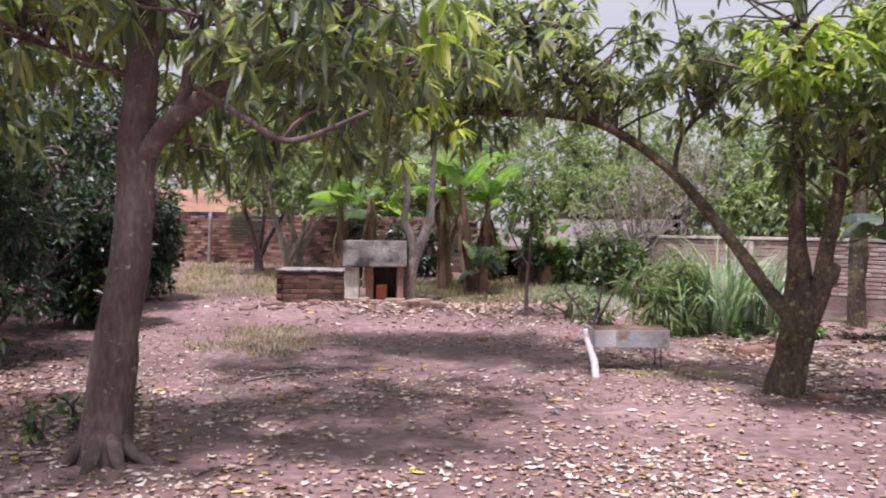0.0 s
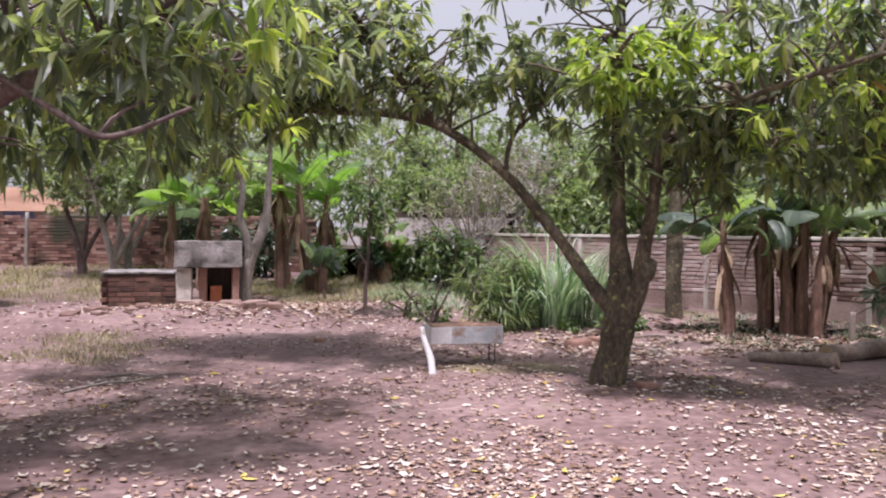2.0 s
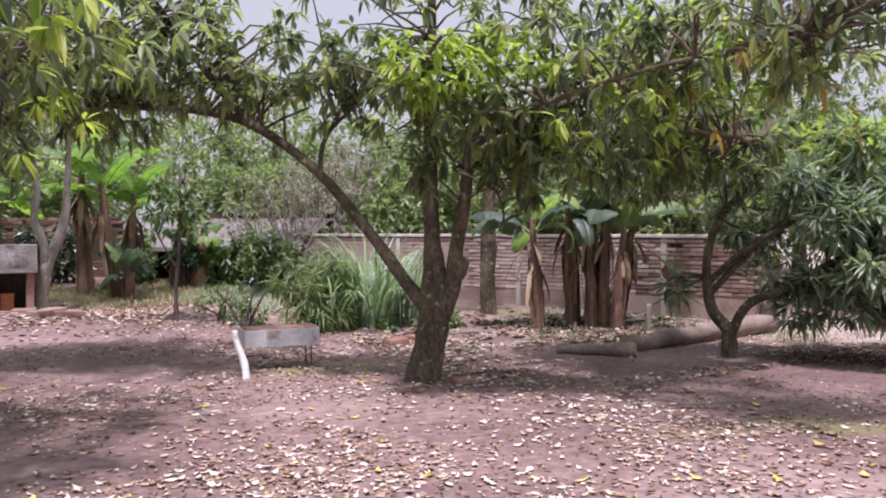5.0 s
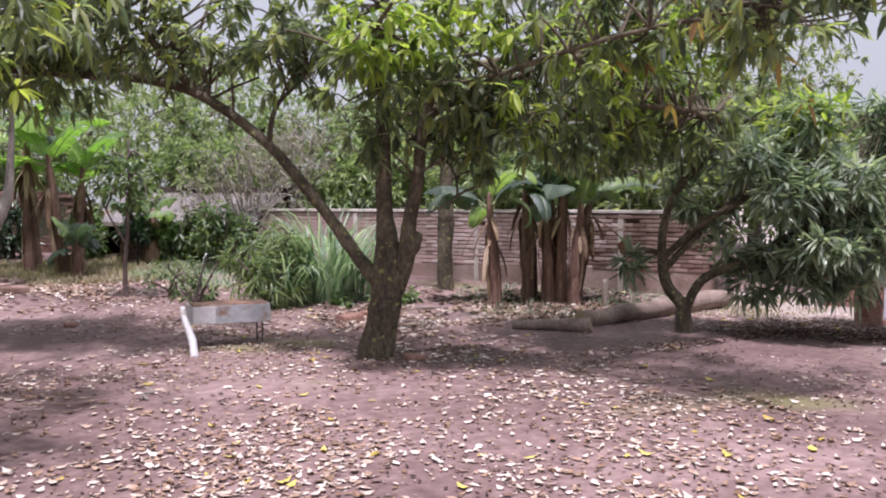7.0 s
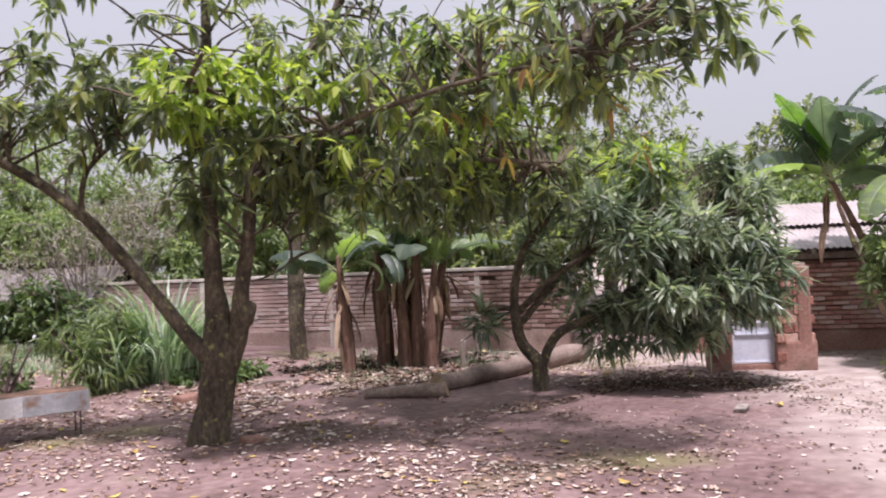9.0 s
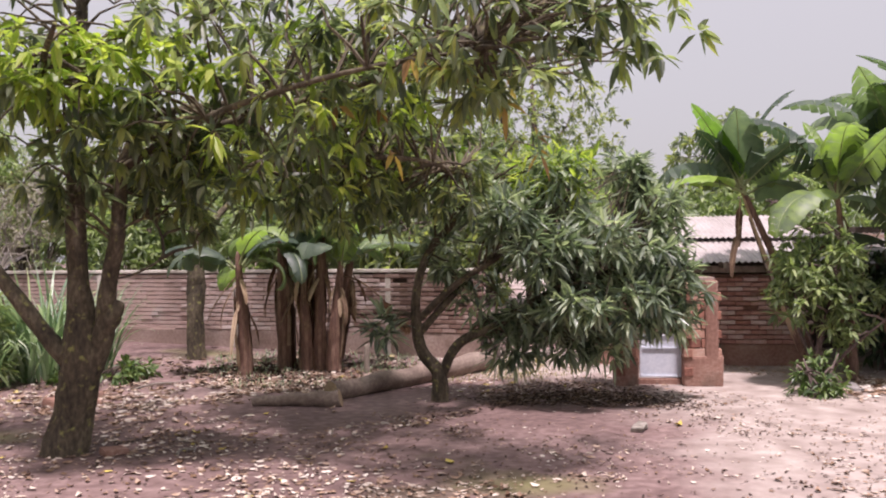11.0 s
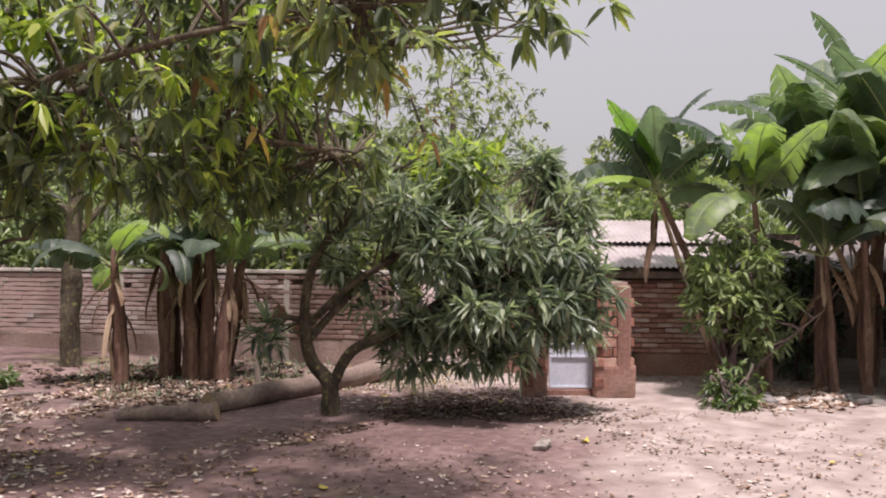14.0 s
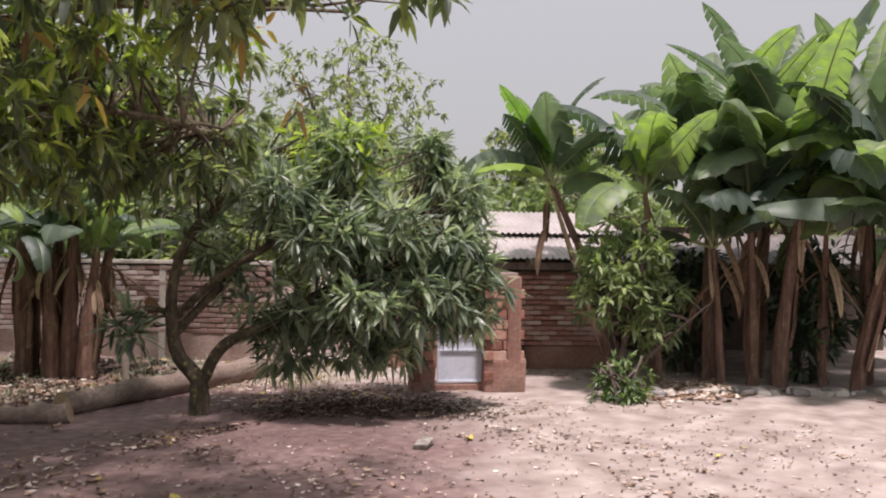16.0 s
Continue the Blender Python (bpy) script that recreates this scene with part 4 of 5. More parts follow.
# ---- sink and tank ----
def brick_box(name, m, size, label, category, l=0.22, h=0.075, material=BRICK, shape=None, seed=3, top=None, skip=0.03):
    """A small built block: mortar core with single bricks on all four sides."""
    rng = np.random.default_rng(seed)
    ob = thing(name, m, label, category)
    sx, sy, sz = size
    part("core", block((sx - 0.05, sy - 0.05, sz), (0, 0, -0.02), 0.01), JOINT if shape is brick_dark else MORTAR, ob)
    rows = int(sz / (h + 0.014))
    for r in range(rows):
        z = r * (h + 0.014) + 0.01
        for f in range(4):
            span = sx if f % 2 == 0 else sy
            n = max(1, round(span / (l + 0.012)))
            step = span / n
            for k in range(n):
                u = -span / 2 + (k + 0.5) * step + (0.25 * step if r % 2 else 0) * (n > 1)
                if u > span / 2 - step * 0.25 or rng.uniform() < skip:
                    continue
                q = (sy if f % 2 == 0 else sx) / 2 - 0.045
                a = f * math.pi / 2
                b = new("brick", shape)
                b.parent = ob
                b.matrix_basis = Matrix.Rotation(a, 4, "Z") @ pose(u, -q + rng.uniform(-0.006, 0.004), z, 0, 0, rng.uniform(-1, 1)) @ Matrix.Diagonal(((step - 0.012) / l, 1, 1, 1))
    return ob


brick_dark = brick_shape(0.22, 0.10, 0.075, "brick", BRICK_DARK)
brick_big = brick_shape(0.24, 0.11, 0.105, "brick", BRICK)
SINK_Y = 15.75
sz0 = ground_z(1.4, SINK_Y)
tank = brick_box("brick_tank", pose(0.27, 16.45, ground_z(0.3, 16.4) - 0.02, 0, 0, -8), (1.25, 1.0, 0.60), "low square tank of dark red bricks with a worn concrete rim", "water tank", shape=brick_dark, skip=0.1)
part("render_coat", block((1.252, 1.002, 0.57), (0, 0, -0.02), 0.02, 0.016, cuts=9), MUD_DARK, tank, "blackened mossy mud render worn off the bricks")
part("rim", block((1.32, 1.06, 0.035), (0.02, 0, 0.59), 0.01, 0.014, cuts=4), CONCRETE, tank, "chipped concrete rim")
sink = thing("laundry_sink", pose(1.38, SINK_Y, sz0, 0, 0, -6), "raised grey concrete laundry sink with peeling paint on brick legs", "laundry sink")
part("front_panel", block((1.15, 0.10, 0.47), (0, -0.35, 0.70), 0.018, 0.012, cuts=3), CONCRETE, sink)
part("back_panel", block((1.15, 0.08, 0.45), (0, 0.36, 0.70), 0.015, 0.01, cuts=2), CONCRETE, sink)
for sx in (-1, 1):
    part("side_panel", block((0.09, 0.62, 0.45), (sx * 0.53, 0.005, 0.70), 0.015, 0.01, cuts=2), CONCRETE, sink)
part("basin_floor", block((1.0, 0.62, 0.06), (0, 0.005, 0.72), 0.01), CONCRETE, sink)
part("leg", block((0.26, 0.6, 0.76), (-0.42, 0.0, -0.06), 0.03, 0.025, cuts=3), CEMENT, sink, "cream rendered brick leg")
part("leg", block((0.14, 0.5, 0.76), (-0.10, 0.02, -0.06), 0.02, 0.02, cuts=2), MUD, sink, "stained rendered leg")
part("leg", block((0.12, 0.6, 0.76), (0.46, 0.0, -0.06), 0.02, 0.02, cuts=2), MUD, sink, "stained rendered leg")
# added dark sheet, painting the shade under the basin
part("shade_board", block((0.5, 0.05, 0.72), (0.17, 0.20, -0.02), 0.008), DARK_WOOD_SHADE, sink)
part("orange_block", block((0.20, 0.16, 0.38), (0.12, -0.05, -0.02), 0.012, 0.008, cuts=1), RED_BRICK, sink, "orange hollow brick standing on end")
rr = np.random.default_rng(8)
for k in range(16):
    x, y = 1.0 + rr.normal() * 0.8, 14.85 + rr.normal() * 0.25
    s = rr.uniform(0.16, 0.5)
    ob = part("stone", block((s, s * 0.7, s * 0.26), (0, 0, -0.02), 0.025, 0.035, rr.uniform(0, 3), k, 2), BRICK_SOIL_SHADE, None)
    ob.matrix_basis = Matrix.Translation((x, y, ground_z(x, y)))
    tagged(ob, "flat broken slab of mud-stained rubble lying on the earth", "stone", "rubble before the sink")

# ---- trough on legs ----
tz = ground_z(3.7, 9.3)
trough = thing("feed_trough", pose(3.74, 9.32, tz, 0, 0, -10), "raised sheet-metal trough filled with rusty soil on thin legs", "trough")
part("front_sheet", block((0.86, 0.015, 0.20), (0, -0.21, 0.26), 0.004, 0.006, cuts=4), GALV, trough)
part("back_sheet", block((0.86, 0.015, 0.20), (0, 0.21, 0.26), 0.004, 0.006, cuts=4), GALV, trough)
for s in (-1, 1):
    part("end_sheet", block((0.015, 0.40, 0.20), (s * 0.425, 0, 0.26), 0.004, 0.004, cuts=3), WHITE_PAINT if s < 0 else GALV, trough, "whitewashed end sheet" if s < 0 else "")
part("white_patch", block((0.24, 0.006, 0.19), (-0.30, -0.2215, 0.263), 0.002), WHITE_PAINT, trough, "chalky white paint")
part("soil", block((0.83, 0.40, 0.20), (0, 0, 0.275), 0.02, 0.02, cuts=8), RUST_ROOF, trough, "dry rust-brown soil")
for x, y, w in ((0.36, -0.10, 0.014), (-0.40, 0.19, 0.02), (0.36, 0.19, 0.014)):
    part("leg", block((w, w, 0.34), (x, y, -0.05), 0.004), DARK_WOOD_SHADE, trough)
lg = thing("white_stake", pose(3.17, 8.78, ground_z(3.17, 8.78) - 0.04), "leaning white-painted stake propped before the trough", "stake")
limb("stake", [(0, 0, 0, 0.045), (-0.005, 0.06, 0.2, 0.04), (-0.05, 0.16, 0.42, 0.032), (-0.06, 0.2, 0.54, 0.026)], WHITE_PAINT, lg, 8, 4, 0.12)

# ---- logs ----


def log(name, a, b, r0, r1, label, seed):
    top = thing(name, Matrix.Translation(a), label, "log", "felled logs")
    a, b = Vector(a), Vector(b)
    d = b - a
    n = 16
    pts = [d * (i / n) + Vector((0, 0, 0.012 * math.sin(i * 1.3 + seed))) for i in range(n + 1)]
    vs, fs = tube_data(pts, [r0 + (r1 - r0) * i / n for i in range(n + 1)], 16, 0.10, seed, cap=False)
    made("bark", vs, fs, LOGBARK, top, smooth=True)
    for i, p in ((0, pts[0]), (n, pts[-1])):
        ring = vs[i * 16:(i + 1) * 16]
        made("cut_end", [p] + list(ring), [(0, 1 + k, 1 + (k + 1) % 16) for k in range(16)], CUTWOOD, top, "sawn end grain")


log("log", (7.95, 8.05, 0.10), (11.2, 8.35, 0.14), 0.11, 0.15, "long felled palm-like trunk lying on the earth", 2)
log("log", (7.15, 8.45, 0.05), (7.78, 7.68, 0.085), 0.05, 0.10, "short tapering felled log lying on the earth", 5)
st = thing("tree_stump", pose(11.75, 8.75, 0), "short dark tree stump at the end of a log", "stump")
limb("stump", [(0, 0, -0.1, 0.2), (0, 0, 0.15, 0.15), (0.02, 0, 0.42, 0.13)], BARK, st, 12, 4, 0.25, 3)

# ---- posts and trunks along the side wall ----
limbs_p = [[(8.9, 12.46, -0.05, 0.19), (8.9, 12.46, 0.1, 0.15), (8.88, 12.46, 0.8, 0.13), (8.92, 12.48, 1.2, 0.155), (8.9, 12.47, 1.5, 0.14), (8.95, 12.5, 2.3, 0.11), (9.1, 12.6, 3.4, 0.06)],
           [(8.93, 12.5, 1.9, 0.06), (9.5, 12.4, 2.6, 0.05), (10.2, 12.2, 3.2, 0.03)], [(8.93, 12.5, 2.2, 0.06), (8.4, 12.8, 2.9, 0.045), (7.9, 13.2, 3.4, 0.03)]]
tree("shade_tree", (8.9, 12.46), "straight grey tree trunk before the brick wall under a leafy crown", limbs_p, BARK_MOSS,
     [(9.0, 12.6, 3.6, 1.7, 1.4, 1.1, 85), (10.4, 12.0, 3.4, 1.2, 1.2, 0.9, 55), (11.2, 10.4, 3.2, 1.0, 1.0, 0.8, 45)], LEAF_MANGO, 8, 0.19, 0.06, 0.6, 51, detail=False, category="tree")
sp = thing("garden_post", pose(9.85, 9.5, 0), "short weathered wooden post standing in the leaf litter", "post")
limb("post", [(0, 0, -0.1, 0.045), (0, 0, 0.2, 0.045), (0.02, 0, 0.42, 0.04)], WOOD, sp, 8, 3, 0.1)

# the pale forked tree by the sink
tree("forked_tree", (2.0, 16.05), "slender pale-barked forked tree beside the concrete sink", [
    [(2.05, 16.05, 0.0, 0.17), (2.03, 16.05, 0.3, 0.13), (2.08, 16.05, 0.8, 0.12), (2.2, 16.05, 1.15, 0.10), (2.42, 16.1, 1.7, 0.085), (2.5, 16.15, 2.4, 0.06), (2.55, 16.2, 3.3, 0.03)],
    [(2.12, 16.03, 0.95, 0.085), (2.08, 16.0, 1.4, 0.075), (1.95, 16.0, 1.75, 0.07), (2.0, 16.0, 2.3, 0.055), (1.9, 16.1, 3.2, 0.03)]],
    BARK_PALE, [(1.7, 16.2, 2.9, 0.9, 0.9, 0.6, 80), (2.4, 16.4, 3.9, 1.4, 1.2, 0.7, 90), (1.0, 16.6, 3.4, 1.4, 1.2, 0.8, 120)], LEAF_MANGO, 8, 0.18, 0.06, 0.6, 61, detail=False, category="tree")

# small trees on the grass before the back wall
for k, (x, y, s) in enumerate(((-1.05, 22.4, 1), (0.0, 23.2, 2), (-0.3, 21.0, 3))):
    b = ground_z(x, y)
    tree("orchard_tree", (x, y), "small orchard tree with several thin leaning stems on the grass", [
        [(x, y, b - 0.05, 0.13), (x, y, b + 0.3, 0.11), (x - 0.1, y, b + 0.8, 0.08), (x - 0.3, y, b + 1.5, 0.055), (x - 0.5, y, b + 2.3, 0.03)],
        [(x, y, b + 0.35, 0.08), (x + 0.25, y, b + 0.9, 0.06), (x + 0.6, y, b + 1.5, 0.045), (x + 0.9, y, b + 2.2, 0.025)],
        [(x, y, b + 0.5, 0.06), (x + 0.1, y, b + 1.1, 0.05), (x + 0.15, y + 0.1, b + 1.9, 0.03)]],
        BARK_PALE if k else BARK, [(x, y, b + 2.3, 1.5, 1.2, 0.75, 200), (x + 0.5, y + 0.2, b + 3.2, 1.7, 1.4, 0.9, 180)], LEAF_FAR if k else LEAF_MANGO, 8, 0.18, 0.06, 0.5, 70 + s, detail=False, category="tree", group="orchard trees")

# sapling with a thin stem
tree("sapling", (3.78, 13.9), "thin leafy sapling standing alone in the yard", [
    [(3.78, 13.9, 0.0, 0.04), (3.77, 13.9, 0.6, 0.033), (3.82, 13.9, 1.2, 0.028), (3.85, 13.9, 2.0, 0.02), (3.85, 13.9, 2.6, 0.012)],
    [(3.80, 13.9, 0.95, 0.018), (3.6, 13.9, 1.3, 0.015), (3.45, 13.9, 1.6, 0.01)]],
    BARK, [(3.8, 13.9, 1.9, 0.55, 0.5, 0.65, 60), (3.5, 13.9, 1.3, 0.25, 0.25, 0.3, 14)], LEAF_SHRUB, 8, 0.16, 0.07, 0.6, 81, detail=False, category="sapling")


# ---- shrubs and grass ----
def shrub(name, x, y, blobs, leaf, label, count, length, width, seed, stems=6, bark=BARK, detail=False, group="", droop=0.35, spread=1.0):
    b = ground_z(x, y)
    rng = np.random.default_rng(seed + 500)
    limbs = []
    for k in range(stems):
        bl = blobs[k % len(blobs)]
        tx, ty, tz2 = x + bl[0] + rng.normal() * bl[3] * 0.5, y + bl[1] + rng.normal() * bl[4] * 0.5, b + bl[2] + rng.uniform(-0.2, 0.7) * bl[5]
        sx, sy = x + rng.normal() * 0.06, y + rng.normal() * 0.06
        limbs.append([(sx, sy, b - 0.05, 0.03), (sx * 0.7 + tx * 0.3, sy * 0.7 + ty * 0.3, b + (tz2 - b) * 0.4, 0.022), (tx, ty, tz2, 0.008)])
    world_blobs = [(x + q[0], y + q[1], b + q[2], *q[3:]) for q in blobs]
    keep = lambda p: p[2] > b + 0.05
    return tree(name, (x, y), label, limbs, bark, world_blobs, leaf, count, length, width, droop, seed, detail=detail, keep=keep, category="shrub", group=group, sides=6, spread=spread, twigs=0.25)


shrub("shrub", 6.5, 16.9, [(0, 0, 0.75, 0.75, 0.6, 0.45, 120), (-0.3, -0.1, 1.1, 0.4, 0.4, 0.3, 40)], LEAF_SHRUB, "leafy shrub on a patch of green grass", 8, 0.17, 0.07, 91)
shrub("shrub", 5.3, 11.8, [(0, 0, 0.5, 0.55, 0.42, 0.42, 85), (0.3, 0.2, 0.95, 0.4, 0.35, 0.28, 40), (-0.35, 0.1, 0.75, 0.3, 0.3, 0.25, 22)], LEAF_FAR, "spiky green shrub with narrow arching leaves behind the trough", 8, 0.24, 0.034, 92, droop=0.6)
shrub("shrub", 3.95, 10.9, [(0, 0, 0.35, 0.35, 0.3, 0.25, 26), (0.05, 0, 0.75, 0.2, 0.2, 0.25, 10)], LEAF_SHRUB, "straggly young shrub behind the trough", 6, 0.12, 0.045, 93, 4)
shrub("shrub", 4.5, 13.6, [(0, 0, 0.35, 0.5, 0.4, 0.3, 40)], LEAF_SHRUB, "low weedy shrub beside a sapling", 7, 0.12, 0.03, 94, 4)
shrub("fallen_foliage", 6.9, 11.4, [(0, 0, 0.1, 0.7, 0.5, 0.12, 40)], LEAF_SHRUB, "pile of cut green leaves on the ground", 7, 0.16, 0.06, 95, 2)
shrub("shrub", 12.75, 4.15, [(0, 0, 1.55, 0.68, 0.6, 0.5, 165), (0.15, -0.25, 0.95, 0.5, 0.5, 0.5, 80), (-0.15, 0.15, 1.15, 0.6, 0.5, 0.38, 70)], LEAF_FAR, "tall leafy shrub before the outhouse wall", 9, 0.15, 0.045, 96, detail=True)
shrub("shrub", 11.75, 3.85, [(0, 0, 0.3, 0.42, 0.36, 0.28, 60)], LEAF_SHRUB, "small bushy shrub at the edge of the bare yard", 9, 0.13, 0.035, 97, 5, detail=True)
# dark leaf masses added to fill in the blackness between the banana stems
for k, (x, y) in enumerate(((14.75, 3.9), (14.7, 2.3), (15.0, 1.2), (15.6, 2.6))):
    shrub("undergrowth", x, y, [(0, 0, 0.8, 0.55, 0.55, 0.75, 90), (0.1, 0, 1.5, 0.4, 0.4, 0.3, 30)], LEAF_DARK, "dark undergrowth added for the black shade behind the banana stems", 7, 0.2, 0.07, 170 + k, 5, group="undergrowth behind the bananas")
for k, (x, y) in enumerate(((2.4, 20.9), (3.2, 21.6), (1.4, 21.4))):
    shrub("undergrowth", x, y, [(0, 0, 0.6, 0.6, 0.5, 0.55, 80), (0.1, 0, 1.1, 0.4, 0.4, 0.35, 30)], LEAF_DARK, "dark leafy undergrowth before the back wall", 7, 0.2, 0.075, 420 + k, 5, group="undergrowth by the back wall")
# weeds at the foot of the first tree
for k, (x, y) in enumerate(((-1.75, 7.0), (-1.5, 7.6), (-1.9, 6.6))):
    shrub("weed", x, y, [(0, 0, 0.16, 0.12, 0.12, 0.12, 7)], LEAF_SHRUB, "small green weed sprouting at the foot of a mango", 6, 0.09, 0.04, 180 + k, 2, detail=True, group="weeds by the mango")
# dark thicket beside the first tree
for k, (x, y, s, h) in enumerate(((-3.7, 10.6, 1.1, 3.0), (-4.6, 12.4, 1.4, 3.9), (-3.0, 13.4, 0.75, 2.0), (-3.7, 15.2, 1.4, 3.8), (-5.6, 10.0, 1.5, 4.2), (-5.6, 14.6, 1.7, 4.8), (-3.0, 16.8, 0.8, 2.0), (-4.6, 18.2, 1.6, 4.2))):
    shrub("bush", x, y, [(0, 0, h * 0.55, s, s, h * 0.5, 420), (0.2, -0.3, h * 0.85, s * 0.8, s * 0.8, h * 0.3, 120), (0, -0.2, h * 0.25, s * 0.9, s * 0.9, h * 0.25, 120)], LEAF_DARK, "dense dark green coffee-like bush of glossy leaves", 8, 0.16, 0.06, 110 + k, 7, group="thicket beside the yard")
# bare grey thicket
shrub("thicket_tree", 7.6, 18.4, [(0, 0, 1.9, 1.5, 1.2, 1.1, 220), (-0.8, 0, 1.4, 0.9, 0.8, 0.8, 90), (0.9, 0.2, 2.4, 1.2, 1.0, 0.8, 120)], LEAF_DULL, "grey-brown twiggy thicket tree with thin dull leaves", 6, 0.13, 0.035, 130, 26, BARK_PALE)
shrub("thicket_tree", 9.3, 19.6, [(0, 0, 2.2, 1.5, 1.2, 1.2, 220), (0.6, 0, 3.0, 1.2, 1.0, 0.8, 110)], LEAF_DULL, "grey-brown twiggy thicket tree with thin dull leaves", 6, 0.13, 0.035, 131, 22, BARK_PALE)


def grass_clump(name, x, y, n, length, width, seed, label, material=GRASS, radius=0.3, category="grass", kind="", arch=1.0):
    rng = np.random.default_rng(seed)
    b = ground_z(x, y)
    vs, fs = [], []
    for _ in range(n):
        a, r = rng.uniform(0, 6.283), radius * rng.uniform() ** 0.5
        ox, oy = math.cos(a) * r, math.sin(a) * r
        d = a + rng.normal() * 0.7
        L, W = length * rng.uniform(0.5, 1.15), width * rng.uniform(0.6, 1.2)
        lean, fall = rng.uniform(0.05, 0.5), rng.uniform(0.4, 2.2) * arch
        px, pz, ang = 0.0, 0.0, math.pi / 2 - lean
        k = len(vs)
        for i in range(8):
            w = W * (1 - (i / 7) ** 2) * (0.5 + 0.5 * min(1, i / 2))
            cx, cy = ox + math.cos(d) * px, oy + math.sin(d) * px
            sx, sy = -math.sin(d) * w / 2, math.cos(d) * w / 2
            vs += [(cx + sx, cy + sy, pz), (cx - sx, cy - sy, pz)]
            px += math.cos(ang) * L / 7
            pz = max(pz + math.sin(ang) * L / 7, 0.01)
            ang -= fall / 7 * (0.3 + i * 0.25)
            if i:
                q = k + i * 2
                fs.append((q - 2, q - 1, q + 1, q))
    ob = made(name, vs, fs, material)
    ob.matrix_basis = Matrix.Translation((x, y, b))
    return tagged(ob, label, category, kind=kind)


grass_clump("tall_grass", 6.35, 12.1, 230, 1.85, 0.05, 140, "tall clump of arching blue-green fodder grass", radius=0.42, arch=1.25)
grass_clump("tall_grass", 6.9, 12.0, 140, 1.4, 0.04, 141, "tall clump of arching blue-green fodder grass", radius=0.35)
grass_clump("tall_grass", 5.6, 12.0, 70, 1.25, 0.045, 142, "clump of drooping fodder grass beside a shrub", radius=0.3, arch=1.4)


def turf(name, n, area, seed, label, material, h=0.09):
    rng = np.random.default_rng(seed)
    vs, fs = [], []
    got = 0
    while got < n:
        x, y = rng.uniform(area[0], area[1]), rng.uniform(area[2], area[3])
        ex, ey = (x - (area[0] + area[1]) / 2) / (area[1] - area[0]) * 2, (y - (area[2] + area[3]) / 2) / (area[3] - area[2]) * 2
        if ex * ex + ey * ey > 1 + 0.7 * noise.noise(Vector((x, y, 0))) - 0.2 or noise.noise(Vector((x * 1.1, y * 1.1, 5))) < rng.uniform(-0.5, 0.3):
            continue
        got += 1
        z = ground_z(x, y)
        a, L = rng.uniform(0, 6.283), h * rng.uniform(0.4, 1.4)
        c, s = math.cos(a), math.sin(a)
        k = len(vs)
        q = rng.uniform(0.2, 1.2) * L
        vs += [(x - s * 0.006, y + c * 0.006, z), (x + s * 0.006, y - c * 0.006, z), (x + c * q * 0.4 + s * 0.004, y + s * q * 0.4 - c * 0.004, z + L * 0.7), (x + c * q * 0.4 - s * 0.004, y + s * q * 0.4 + c * 0.004, z + L * 0.7), (x + c * q, y + s * q, z + L)]
        fs += [(k, k + 1, k + 2, k + 3), (k + 3, k + 2, k + 4)]
    return tagged(made(name, vs, fs, material), label, "grass", kind="stuff")


turf("lawn", 9000, (-4.5, 2.0, 16.5, 26.5), 150, "sparse dry yellow-green grass", DRYGRASS, 0.12)
turf("lawn", 6000, (4.5, 8.8, 13.2, 19.0), 151, "green grass patch under the shrubs", GRASS, 0.11)
turf("lawn", 1500, (-1.6, 0.8, 10.2, 13.4), 152, "short dry grass on the trodden earth", DRYGRASS, 0.06)
turf("lawn", 1100, (7.5, 12.0, 8.6, 12.5), 153, "dry grass and weeds along the wall", GRASS, 0.08)
turf("lawn", 1500, (9.5, 13.5, 7.0, 9.5), 154, "short weeds by the opening", DRYGRASS, 0.05)

turf("lawn", 7000, (1.9, 6.4, 15.2, 21.0), 155, "pale straw-coloured grass round the banana stems", DRYGRASS, 0.10)

# ---- gate piers and outhouse ----
gate_turn = math.degrees(math.atan2(5.05 - 6.05, 11.88 - 11.14))
pl = brick_box("brick_pier", pose(11.28, 6.10, 0, 0, 0, gate_turn), (0.25, 0.40, 0.70), "short pier of orange burnt bricks with a muddy foot", "pier", 0.24, 0.105, shape=brick_big, seed=4)
part("foot", block((0.29, 0.44, 0.34), (0, 0, -0.03), 0.03, 0.012, cuts=3), MUD, pl, "mud-splashed rendered foot")
pr = brick_box("brick_pier", pose(11.86, 5.38, 0, 0, 0, gate_turn), (0.42, 0.42, 1.40), "tall pier of orange burnt bricks with pale joints", "pier", 0.24, 0.105, shape=brick_big, seed=6)
part("foot", block((0.50, 0.48, 0.42), (0.03, 0, -0.03), 0.04, 0.015, cuts=3), MUD, pr, "mud-splashed rendered foot")
part("render_coat", block((0.17, 0.47, 1.36), (0.135, 0, -0.02), 0.03, 0.012, cuts=4), MUD, pr, "flaking reddish mud render")
gate = thing("metal_hatch", pose(11.56, 5.75, 0, 0, 0, gate_turn), "pale blue-grey sheet metal hatch between two brick piers", "hatch")
part("sheet", block((0.51, 0.02, 0.54), (0, 0, 0.09), 0.004, 0.004, cuts=4), GATE_METAL, gate)
for z in (0.085, 0.45, 0.61):
    part("rail", block((0.52, 0.03, 0.025), (0, -0.012, z), 0.004), GATE_METAL, gate)
for s in (-1, 1):
    part("stile", block((0.025, 0.03, 0.57), (s * 0.255, -0.012, 0.085), 0.004), GATE_METAL, gate)
